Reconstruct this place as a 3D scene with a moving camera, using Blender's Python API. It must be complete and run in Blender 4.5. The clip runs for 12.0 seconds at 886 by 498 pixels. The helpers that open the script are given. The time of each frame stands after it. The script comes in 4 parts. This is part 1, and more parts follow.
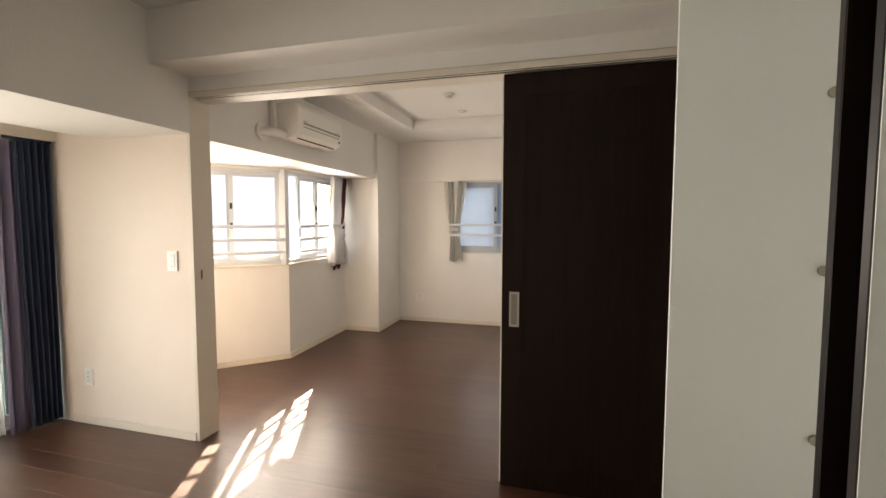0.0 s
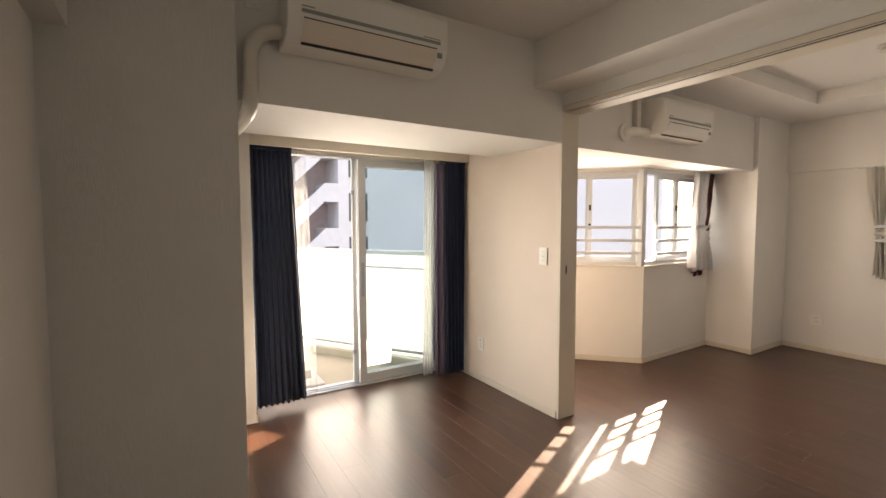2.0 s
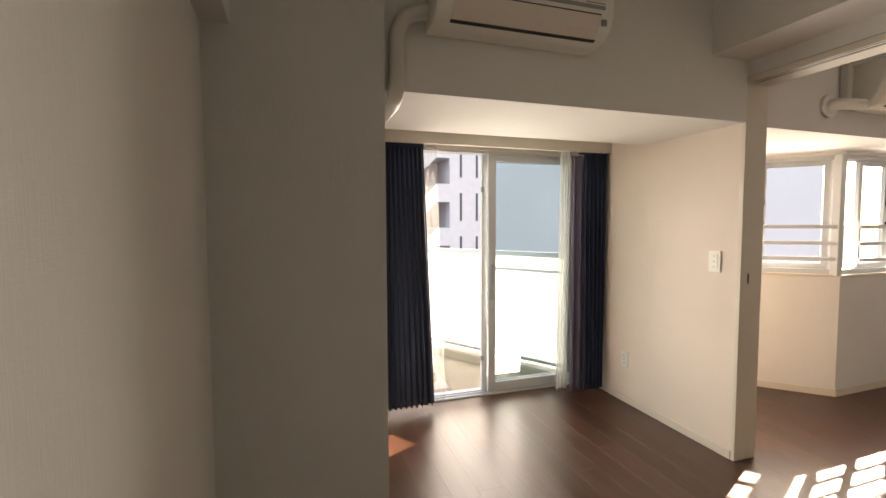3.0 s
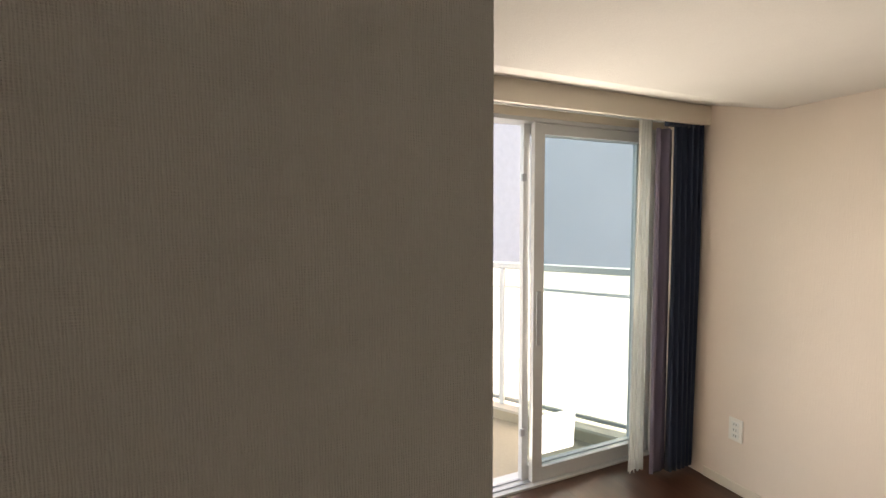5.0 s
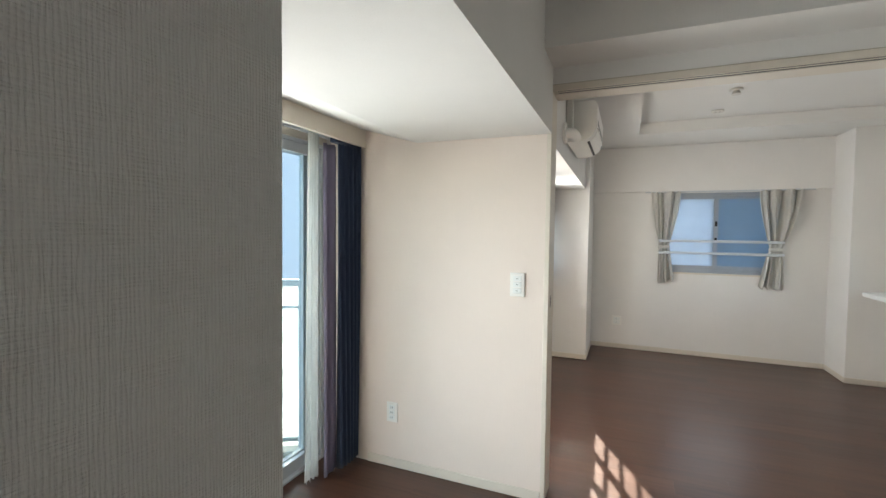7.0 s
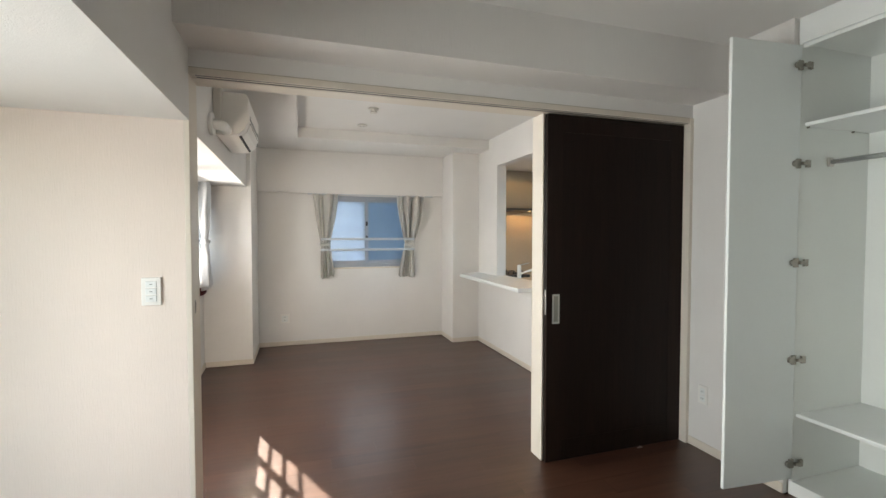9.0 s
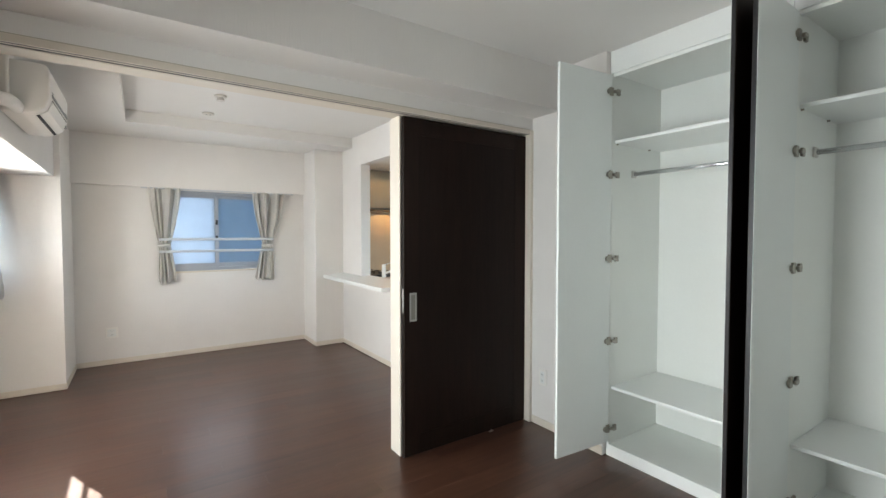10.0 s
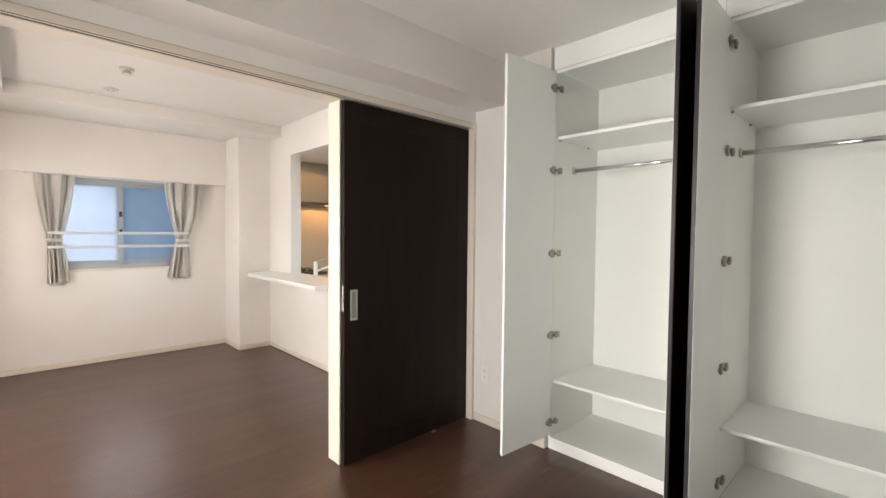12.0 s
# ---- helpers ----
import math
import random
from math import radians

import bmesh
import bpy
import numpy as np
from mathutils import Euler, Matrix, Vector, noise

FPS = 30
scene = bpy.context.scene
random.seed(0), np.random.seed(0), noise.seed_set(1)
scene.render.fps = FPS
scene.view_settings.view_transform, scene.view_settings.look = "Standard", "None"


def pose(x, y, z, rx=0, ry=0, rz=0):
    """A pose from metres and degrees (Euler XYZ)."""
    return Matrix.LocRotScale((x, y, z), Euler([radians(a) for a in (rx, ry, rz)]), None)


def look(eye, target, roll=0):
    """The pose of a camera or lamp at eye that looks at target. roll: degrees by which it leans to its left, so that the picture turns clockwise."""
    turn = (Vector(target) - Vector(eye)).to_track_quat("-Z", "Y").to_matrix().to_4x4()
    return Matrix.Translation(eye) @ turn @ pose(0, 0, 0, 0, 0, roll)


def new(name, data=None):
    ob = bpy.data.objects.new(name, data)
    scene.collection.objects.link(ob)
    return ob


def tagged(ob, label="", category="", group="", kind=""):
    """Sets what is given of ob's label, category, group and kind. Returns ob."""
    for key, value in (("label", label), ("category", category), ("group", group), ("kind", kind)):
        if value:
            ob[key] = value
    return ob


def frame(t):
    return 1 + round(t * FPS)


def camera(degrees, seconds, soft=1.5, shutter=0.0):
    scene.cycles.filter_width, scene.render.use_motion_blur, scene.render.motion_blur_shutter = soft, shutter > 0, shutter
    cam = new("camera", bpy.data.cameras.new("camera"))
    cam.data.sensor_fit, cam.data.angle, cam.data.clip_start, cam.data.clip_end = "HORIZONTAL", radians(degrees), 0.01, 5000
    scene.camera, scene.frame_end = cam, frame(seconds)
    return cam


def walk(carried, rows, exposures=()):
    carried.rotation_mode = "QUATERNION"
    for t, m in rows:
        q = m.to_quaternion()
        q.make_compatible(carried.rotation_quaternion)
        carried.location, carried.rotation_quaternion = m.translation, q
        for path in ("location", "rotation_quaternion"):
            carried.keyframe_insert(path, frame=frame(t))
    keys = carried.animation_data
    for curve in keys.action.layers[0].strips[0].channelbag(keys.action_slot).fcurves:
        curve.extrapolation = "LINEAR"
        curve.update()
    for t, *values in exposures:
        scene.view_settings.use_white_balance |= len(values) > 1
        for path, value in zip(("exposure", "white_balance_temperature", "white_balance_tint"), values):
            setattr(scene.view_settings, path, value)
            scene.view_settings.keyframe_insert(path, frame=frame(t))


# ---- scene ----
cam = camera(90.2, 12.0)
PATH = [
    (0, (2.307, -2.316, 1.469), (1.777, -0.392, 1.34), 0.1),
    (0.5, (2.285, -2.362, 1.462), (1.369, -0.589, 1.335), 0.1),
    (1, (2.271, -2.382, 1.449), (1.031, -0.817, 1.328), -0.1),
    (1.5, (2.259, -2.384, 1.46), (0.754, -1.073, 1.336), -0.1),
    (2, (2.256, -2.395, 1.451), (0.558, -1.345, 1.334), -0.1),
    (2.5, (2.192, -2.426, 1.46), (0.357, -1.639, 1.338), -0.1),
    (3, (1.92, -2.463, 1.444), (0.02, -1.849, 1.327), -0.2),
    (3.5, (1.6, -2.499, 1.44), (-0.33, -1.986, 1.326), -0.1),
    (5.3, (0.414, -2.367, 1.498), (-1.349, -1.432, 1.371), 0.3),
    (5.5, (0.353, -2.373, 1.481), (-1.345, -1.323, 1.362), 0.8),
    (6, (0.308, -2.413, 1.497), (-1.137, -1.034, 1.396), 0.7),
    (6.5, (0.336, -2.417, 1.486), (-0.788, -0.765, 1.4), 0.9),
    (7, (0.381, -2.417, 1.488), (-0.385, -0.571, 1.41), 0.7),
    (9, (0.509, -2.412, 1.468), (1.119, -0.508, 1.404), -0.0),
    (9.5, (0.55, -2.427, 1.471), (1.44, -0.637, 1.405), -0.0),
    (10, (0.588, -2.451, 1.473), (1.715, -0.8, 1.406), -0.0),
    (10.5, (0.606, -2.467, 1.466), (1.925, -0.965, 1.4), -0.0),
    (11, (0.626, -2.484, 1.46), (2.057, -1.088, 1.393), 0.1),
    (11.5, (0.615, -2.442, 1.455), (2.086, -1.089, 1.39), 0.3),
    (12, (0.586, -2.296, 1.439), (1.962, -0.847, 1.369), 0.5),
]
walk(cam, [(t, look(eye, target, roll)) for t, eye, target, roll in PATH],
     exposures=[(0.0, 2.78, 8400, 14), (1.5, 2.5, 9000, 18), (3.5, 2.3, 9000, 17), (5.6, 2.25, 8300, 15), (6.0, 2.75, 7000, 7), (6.5, 2.8, 6800, 6), (7.0, 2.65, 6700, 6), (9.0, 2.75, 6900, 8), (10.0, 3.05, 6600, 7), (10.4, 3.15, 7100, 13), (11.0, 3.25, 7200, 14), (12.0, 3.28, 7400, 15)])

# ---- world, sun ----
SUN_TO = Vector((-0.42, 0.907, 0.0)).normalized() * math.cos(radians(31.0)) + Vector((0, 0, math.sin(radians(31.0))))
world = bpy.data.worlds.new("sky")
scene.world = world
world.use_nodes = True
sky = world.node_tree.nodes.new("ShaderNodeTexSky")
sky.sky_type = "NISHITA"
sky.sun_disc = False
sky.sun_elevation = radians(31.0)
sky.sun_rotation = math.atan2(-0.42, 0.907)
back = world.node_tree.nodes["Background"]
back.inputs["Strength"].default_value = 0.15
world.node_tree.links.new(sky.outputs[0], back.inputs["Color"])
sun = new("sun", bpy.data.lights.new("sun", "SUN"))
sun.data.energy, sun.data.angle, sun.data.color = 4.5, radians(0.5), (1.0, 0.94, 0.86)
sun.matrix_basis = look(SUN_TO * 40, (0, 0, 0))


def window_light(name, eye, to, w, h, watts, color, spread=180):
    """The sky's light in a window's opening."""
    lamp = new(name, bpy.data.lights.new(name, "AREA"))
    lamp.data.shape, lamp.data.size, lamp.data.size_y = "RECTANGLE", w, h
    lamp.data.energy, lamp.data.color = watts, color
    lamp.data.spread = radians(spread)
    lamp.matrix_basis = look(eye, to)


window_light("sky_in_bay", (-0.82, 1.285, 1.5), (0.2, 0.265, 1.4), 0.92, 0.9, 2.7, (0.97, 0.98, 1.0), 145)
window_light("sky_in_bay_side", (-0.462, 2.14, 1.5), (0.6, 2.12, 1.4), 0.74, 0.9, 3.0, (0.97, 0.98, 1.0), 145)
window_light("sky_in_balcony_window", (-1.415, -1.12, 1.05), (0.2, -1.12, 0.95), 0.9, 1.8, 4.4, (0.94, 0.97, 1.0), 116)
window_light("sky_in_far_window", (1.40, 3.745, 1.5), (1.40, 2.0, 1.45), 0.75, 0.9, 0.5, (0.86, 0.93, 1.0))


# ---- materials ----
def nodes_of(name):
    m = bpy.data.materials.new(name)
    m.use_nodes = True
    nt = m.node_tree
    return m, nt, nt.nodes["Principled BSDF"]


def link(nt, a, b):
    nt.links.new(a, b)


def coords(nt, scale=(1, 1, 1), turn=(0, 0, 0)):
    tc = nt.nodes.new("ShaderNodeTexCoord")
    mp = nt.nodes.new("ShaderNodeMapping")
    mp.inputs["Scale"].default_value = scale
    mp.inputs["Rotation"].default_value = turn
    link(nt, tc.outputs["Object"], mp.inputs["Vector"])
    return mp.outputs[0]


def noise_tex(nt, vec, scale, detail=3.0, rough=0.55):
    n = nt.nodes.new("ShaderNodeTexNoise")
    n.inputs["Scale"].default_value = scale
    n.inputs["Detail"].default_value = detail
    n.inputs["Roughness"].default_value = rough
    link(nt, vec, n.inputs["Vector"])
    return n.outputs["Fac"]


def ramp(nt, fac, stops):
    r = nt.nodes.new("ShaderNodeValToRGB")
    el = r.color_ramp.elements
    while len(el) < len(stops):
        el.new(0.5)
    for e, (p, c) in zip(el, stops):
        e.position, e.color = p, (*c, 1)
    link(nt, fac, r.inputs["Fac"])
    return r.outputs["Color"]


def math_node(nt, op, a, b=None):
    n = nt.nodes.new("ShaderNodeMath")
    n.operation = op
    for i, v in enumerate((a, b)):
        if v is None:
            continue
        if isinstance(v, (int, float)):
            n.inputs[i].default_value = v
        else:
            link(nt, v, n.inputs[i])
    return n.outputs[0]


def bump(nt, height, bsdf, strength=0.3, distance=0.002):
    b = nt.nodes.new("ShaderNodeBump")
    b.inputs["Strength"].default_value = strength
    b.inputs["Distance"].default_value = distance
    link(nt, height, b.inputs["Height"])
    link(nt, b.outputs[0], bsdf.inputs["Normal"])


def shade(c, f):
    return tuple(min(1.0, v * f) for v in c)


def plain(name, color, rough=0.5, metal=0.0, vary=0.06, grain=60.0, bumps=0.05, spec=0.5):
    """Paint, plastic or metal with faint mottling and fine relief."""
    m, nt, b = nodes_of(name)
    v = coords(nt)
    big = noise_tex(nt, v, 2.3, 4)
    small = noise_tex(nt, v, grain, 3)
    mix = math_node(nt, "ADD", math_node(nt, "MULTIPLY", big, 0.65), math_node(nt, "MULTIPLY", small, 0.35))
    link(nt, ramp(nt, mix, [(0.3, shade(color, 1 - vary)), (0.7, shade(color, 1 + vary))]), b.inputs["Base Color"])
    rr = nt.nodes.new("ShaderNodeMapRange")
    rr.inputs["To Min"].default_value = max(0.02, rough - 0.06)
    rr.inputs["To Max"].default_value = min(1.0, rough + 0.06)
    link(nt, small, rr.inputs["Value"])
    link(nt, rr.outputs[0], b.inputs["Roughness"])
    b.inputs["Metallic"].default_value = metal
    b.inputs["Specular IOR Level"].default_value = spec
    if bumps:
        bump(nt, small, b, bumps, 0.001)
    return m


def wallpaper(name, color, relief=1.0, depth=0.0008, thread=260, run=0.07):
    """Woven vinyl wallpaper: vertical threads crossed by finer horizontal ones."""
    m, nt, b = nodes_of(name)
    up = noise_tex(nt, coords(nt, (1, 1, run)), thread, 1.2, 0.5)
    up2 = noise_tex(nt, coords(nt, (1, 1, 0.02)), thread * 0.42, 2, 0.6)
    across = noise_tex(nt, coords(nt, (0.2, 0.2, 1)), thread * 1.1, 1.2, 0.5)
    patch = noise_tex(nt, coords(nt), 22, 3)
    wear = noise_tex(nt, coords(nt), 1.6, 4)
    cross = math_node(nt, "MULTIPLY", across, math_node(nt, "SUBTRACT", 0.9, patch))
    h = math_node(nt, "ADD", math_node(nt, "ADD", up, math_node(nt, "MULTIPLY", up2, 0.5)), cross)
    tone = math_node(nt, "ADD", math_node(nt, "MULTIPLY", wear, 0.7), math_node(nt, "MULTIPLY", h, 0.15))
    link(nt, ramp(nt, tone, [(0.3, shade(color, 0.95)), (0.8, shade(color, 1.04))]), b.inputs["Base Color"])
    b.inputs["Roughness"].default_value = 0.75
    b.inputs["Specular IOR Level"].default_value = 0.3
    bump(nt, h, b, relief, depth)
    return m


def linen_paper(name, color):
    """Embossed linen wallpaper: upright ribs of about 2.6 mm crossed by flatter level threads."""
    m, nt, b = nodes_of(name)
    tc = nt.nodes.new("ShaderNodeTexCoord")
    xyz = nt.nodes.new("ShaderNodeSeparateXYZ")
    link(nt, tc.outputs["Object"], xyz.inputs[0])
    level = math_node(nt, "ADD", xyz.outputs["X"], xyz.outputs["Y"])
    drift = noise_tex(nt, coords(nt, (1, 1, 0.12)), 210, 3, 0.7)
    sway = noise_tex(nt, coords(nt, (0.12, 0.12, 1)), 240, 3, 0.7)
    rib = math_node(nt, "SINE", math_node(nt, "ADD", math_node(nt, "MULTIPLY", level, 2150.0), math_node(nt, "MULTIPLY", drift, 12.0)))
    weft = math_node(nt, "SINE", math_node(nt, "ADD", math_node(nt, "MULTIPLY", xyz.outputs["Z"], 2200.0), math_node(nt, "MULTIPLY", sway, 16.0)))
    share = math_node(nt, "POWER", noise_tex(nt, coords(nt, (1, 1, 0.6)), 60, 2), 2.0)
    uneven = noise_tex(nt, coords(nt, (1, 1, 0.08)), 420, 2)
    fluff = noise_tex(nt, coords(nt), 800, 2)
    h = math_node(nt, "ADD", math_node(nt, "MULTIPLY", rib, math_node(nt, "MULTIPLY", uneven, 1.25)),
                  math_node(nt, "MULTIPLY", weft, math_node(nt, "MULTIPLY", share, 1.2)))
    h = math_node(nt, "ADD", h, math_node(nt, "MULTIPLY", fluff, 0.6))
    wear = noise_tex(nt, coords(nt), 1.6, 4)
    tone = math_node(nt, "ADD", math_node(nt, "MULTIPLY", wear, 0.7), math_node(nt, "MULTIPLY", h, 0.16))
    link(nt, ramp(nt, tone, [(0.2, shade(color, 0.93)), (0.7, shade(color, 1.04))]), b.inputs["Base Color"])
    b.inputs["Roughness"].default_value = 0.75
    b.inputs["Specular IOR Level"].default_value = 0.3
    bump(nt, h, b, 1.0, 0.0006)
    return m


def wood(name, dark, light, rough, along="x", grain=38.0, bumps=0.08, spec=0.5, coat=0.0):
    m, nt, b = nodes_of(name)
    stretch = {"x": (0.06, 1, 1), "y": (1, 0.06, 1), "z": (1, 1, 0.05)}[along]
    info = nt.nodes.new("ShaderNodeObjectInfo")
    tc = nt.nodes.new("ShaderNodeTexCoord")
    shift = nt.nodes.new("ShaderNodeVectorMath")
    shift.operation = "ADD"
    comb = nt.nodes.new("ShaderNodeCombineXYZ")
    for i in range(3):
        link(nt, math_node(nt, "MULTIPLY", info.outputs["Random"], 7.0 + 3 * i), comb.inputs[i])
    link(nt, tc.outputs["Object"], shift.inputs[0])
    link(nt, comb.outputs[0], shift.inputs[1])
    mp = nt.nodes.new("ShaderNodeMapping")
    mp.inputs["Scale"].default_value = stretch
    link(nt, shift.outputs[0], mp.inputs["Vector"])
    a = noise_tex(nt, mp.outputs[0], grain, 5, 0.65)
    c = noise_tex(nt, mp.outputs[0], grain * 0.2, 4, 0.6)
    tone = math_node(nt, "ADD", math_node(nt, "MULTIPLY", a, 0.5), math_node(nt, "MULTIPLY", c, 0.4))
    tone = math_node(nt, "ADD", tone, math_node(nt, "MULTIPLY", info.outputs["Random"], 0.16))
    link(nt, ramp(nt, tone, [(0.3, dark), (0.68, light)]), b.inputs["Base Color"])
    rr = nt.nodes.new("ShaderNodeMapRange")
    rr.inputs["To Min"].default_value = rough - 0.06
    rr.inputs["To Max"].default_value = rough + 0.08
    link(nt, c, rr.inputs["Value"])
    link(nt, rr.outputs[0], b.inputs["Roughness"])
    b.inputs["Specular IOR Level"].default_value = spec
    b.inputs["Coat Weight"].default_value = coat
    b.inputs["Coat Roughness"].default_value = 0.25
    bump(nt, a, b, bumps, 0.0006)
    return m


def cloth(name, color, thin=0.0, weave=900.0):
    m, nt, b = nodes_of(name)
    v = coords(nt)
    n1 = noise_tex(nt, v, weave, 2)
    n2 = noise_tex(nt, coords(nt, (1, 1, 0.08)), 30, 3)
    col = ramp(nt, math_node(nt, "ADD", math_node(nt, "MULTIPLY", n1, 0.4), math_node(nt, "MULTIPLY", n2, 0.6)),
               [(0.3, shade(color, 0.86)), (0.7, shade(color, 1.12))])
    link(nt, col, b.inputs["Base Color"])
    b.inputs["Roughness"].default_value = 0.9
    b.inputs["Sheen Weight"].default_value = 0.15
    b.inputs["Specular IOR Level"].default_value = 0.2
    bump(nt, n1, b, 0.2, 0.0008)
    if thin:
        tr = nt.nodes.new("ShaderNodeBsdfTranslucent")
        link(nt, col, tr.inputs["Color"])
        mix = nt.nodes.new("ShaderNodeMixShader")
        mix.inputs[0].default_value = thin
        link(nt, b.outputs[0], mix.inputs[1])
        link(nt, tr.outputs[0], mix.inputs[2])
        link(nt, mix.outputs[0], nt.nodes["Material Output"].inputs["Surface"])
    return m


def sheer(name, holes_part=0.42):
    """Voile: half of it is holes."""
    m, nt, b = nodes_of(name)
    b.inputs["Base Color"].default_value = (0.85, 0.85, 0.83, 1)
    b.inputs["Roughness"].default_value = 0.9
    tr = nt.nodes.new("ShaderNodeBsdfTranslucent")
    tr.inputs["Color"].default_value = (0.85, 0.85, 0.83, 1)
    holes = nt.nodes.new("ShaderNodeBsdfTransparent")
    m1 = nt.nodes.new("ShaderNodeMixShader")
    m1.inputs[0].default_value = 0.5
    link(nt, b.outputs[0], m1.inputs[1])
    link(nt, tr.outputs[0], m1.inputs[2])
    m2 = nt.nodes.new("ShaderNodeMixShader")
    weave = noise_tex(nt, coords(nt, (1, 1, 0.1)), 40, 2)
    link(nt, math_node(nt, "ADD", math_node(nt, "MULTIPLY", weave, 0.3), holes_part), m2.inputs[0])
    link(nt, m1.outputs[0], m2.inputs[1])
    link(nt, holes.outputs[0], m2.inputs[2])
    link(nt, m2.outputs[0], nt.nodes["Material Output"].inputs["Surface"])
    return m


def glass(name, tint, rough=0.0):
    m, nt, b = nodes_of(name)
    v = coords(nt)
    link(nt, ramp(nt, noise_tex(nt, v, 3.0), [(0.3, shade(tint, 0.97)), (0.7, tint)]), b.inputs["Base Color"])
    b.inputs["Transmission Weight"].default_value = 1.0
    b.inputs["IOR"].default_value = 1.02 if rough == 0.0 else 1.4
    b.inputs["Roughness"].default_value = rough
    return m


def frosted(name, tint, through_part=0.75):
    """Milky pane: scatters the light that falls on its back into the room."""
    m, nt, b = nodes_of(name)
    col = ramp(nt, noise_tex(nt, coords(nt), 4.0), [(0.3, shade(tint, 0.94)), (0.7, tint)])
    link(nt, col, b.inputs["Base Color"])
    b.inputs["Roughness"].default_value = 0.35
    tr = nt.nodes.new("ShaderNodeBsdfTranslucent")
    link(nt, col, tr.inputs["Color"])
    mix = nt.nodes.new("ShaderNodeMixShader")
    mix.inputs[0].default_value = through_part
    link(nt, b.outputs[0], mix.inputs[1])
    link(nt, tr.outputs[0], mix.inputs[2])
    link(nt, mix.outputs[0], nt.nodes["Material Output"].inputs["Surface"])
    return m


def glow(name, color, strength):
    m, nt, b = nodes_of(name)
    b.inputs["Base Color"].default_value = (*color, 1)
    b.inputs["Emission Color"].default_value = (*color, 1)
    b.inputs["Emission Strength"].default_value = strength
    return m


M_PAPER = wallpaper("wallpaper_white", (0.83, 0.815, 0.79))
M_PAPER_DEEP = linen_paper("wallpaper_linen_weave", (0.83, 0.815, 0.79))
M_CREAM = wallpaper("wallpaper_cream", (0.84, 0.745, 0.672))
M_CEIL = plain("ceiling_paper", (0.80, 0.79, 0.765), 0.85, vary=0.02, grain=160, bumps=0.12)
M_TRIM = plain("trim_cream", (0.75, 0.69, 0.60), 0.45, vary=0.03)
M_WHITE = plain("white_laminate", (0.82, 0.845, 0.83), 0.38, vary=0.02)
M_LEAF = plain("door_lining_white", (0.80, 0.84, 0.825), 0.4, vary=0.02)
M_CABIN = plain("closet_inner_white", (0.84, 0.865, 0.835), 0.45, vary=0.02)
M_FLOOR = wood("walnut_floor", (0.034, 0.0142, 0.0086), (0.098, 0.0425, 0.0255), 0.35, "x", 34, 0.05, 0.5, 0.15)
M_SUB = plain("floor_joint", (0.03, 0.018, 0.012), 0.7)
M_DARK = wood("espresso_veneer", (0.0075, 0.0042, 0.003), (0.020, 0.011, 0.008), 0.45, "z", 60, 0.05, 0.14)
M_BLACK = plain("black_edge", (0.012, 0.012, 0.014), 0.4, vary=0.1)
M_STEEL = plain("brushed_steel", (0.62, 0.6, 0.57), 0.32, 1.0, 0.05, 120)
M_NICKEL = plain("nickel_hinge", (0.36, 0.34, 0.3), 0.35, 1.0, 0.15, 150)
M_CHROME = plain("chrome_rod", (0.75, 0.76, 0.78), 0.18, 1.0, 0.03, 90)
M_PLASTIC = plain("white_plastic", (0.87, 0.86, 0.82), 0.35, vary=0.02)
# White flap with the floor's warm bounce light put into its colour.
M_FLAP_FLOORLIT = plain("white_flap_floor_bounce", (0.84, 0.75, 0.66), 0.4, vary=0.03)
M_PLASTIC2 = plain("off_white_plastic", (0.66, 0.635, 0.585), 0.4, vary=0.03)
M_VENT = plain("dark_vent", (0.03, 0.03, 0.03), 0.6)
M_GREYSTRIPE = plain("grey_stripe", (0.30, 0.32, 0.31), 0.5)
M_ALU = plain("grey_aluminium", (0.44, 0.48, 0.54), 0.42, 0.55, 0.05, 110)
M_ALUL = plain("pale_window_frame", (0.62, 0.65, 0.68), 0.45, 0.1, 0.04, 110)
M_NAVY = cloth("navy_cloth", (0.034, 0.050, 0.092), 0.06)
M_LILAC = cloth("lilac_lining", (0.29, 0.26, 0.36), 0.35)
M_LACE = cloth("pale_grey_cloth", (0.86, 0.845, 0.81), 0.5)
M_VOILE = cloth("white_voile_cloth", (0.80, 0.80, 0.80), 0.45)
M_WINE = cloth("wine_cloth", (0.10, 0.028, 0.032), 0.05)
M_SHEER = sheer("white_voile", 0.36)
M_SHEER_THIN = sheer("thin_white_voile", 0.74)
M_GLASS = glass("clear_glass", (0.88, 0.92, 0.95))
M_TINT = glass("pale_green_glass", (0.74, 0.82, 0.83))
M_FROST = frosted("milky_glass", (0.66, 0.74, 0.80), 0.85)
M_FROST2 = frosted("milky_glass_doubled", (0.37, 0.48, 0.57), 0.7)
M_PANEL = frosted("white_acrylic", (0.92, 0.92, 0.92), 0.6)
M_CONC = plain("pale_concrete", (0.55, 0.52, 0.46), 0.85, vary=0.12, grain=40, bumps=0.2)
M_BALC = plain("beige_balcony_sheet", (0.42, 0.37, 0.28), 0.75, vary=0.1, grain=50, bumps=0.15)
M_FACADE = plain("pale_render", (0.64, 0.61, 0.64), 0.85, vary=0.06, grain=18, bumps=0.2)
M_FACADE2 = plain("brown_tile_facade", (0.40, 0.33, 0.33), 0.8, vary=0.12, grain=18, bumps=0.2)
M_SLIT = plain("dark_opening", (0.06, 0.07, 0.09), 0.3)
M_GROUND = plain("street_asphalt", (0.06, 0.06, 0.06), 0.9, vary=0.2)
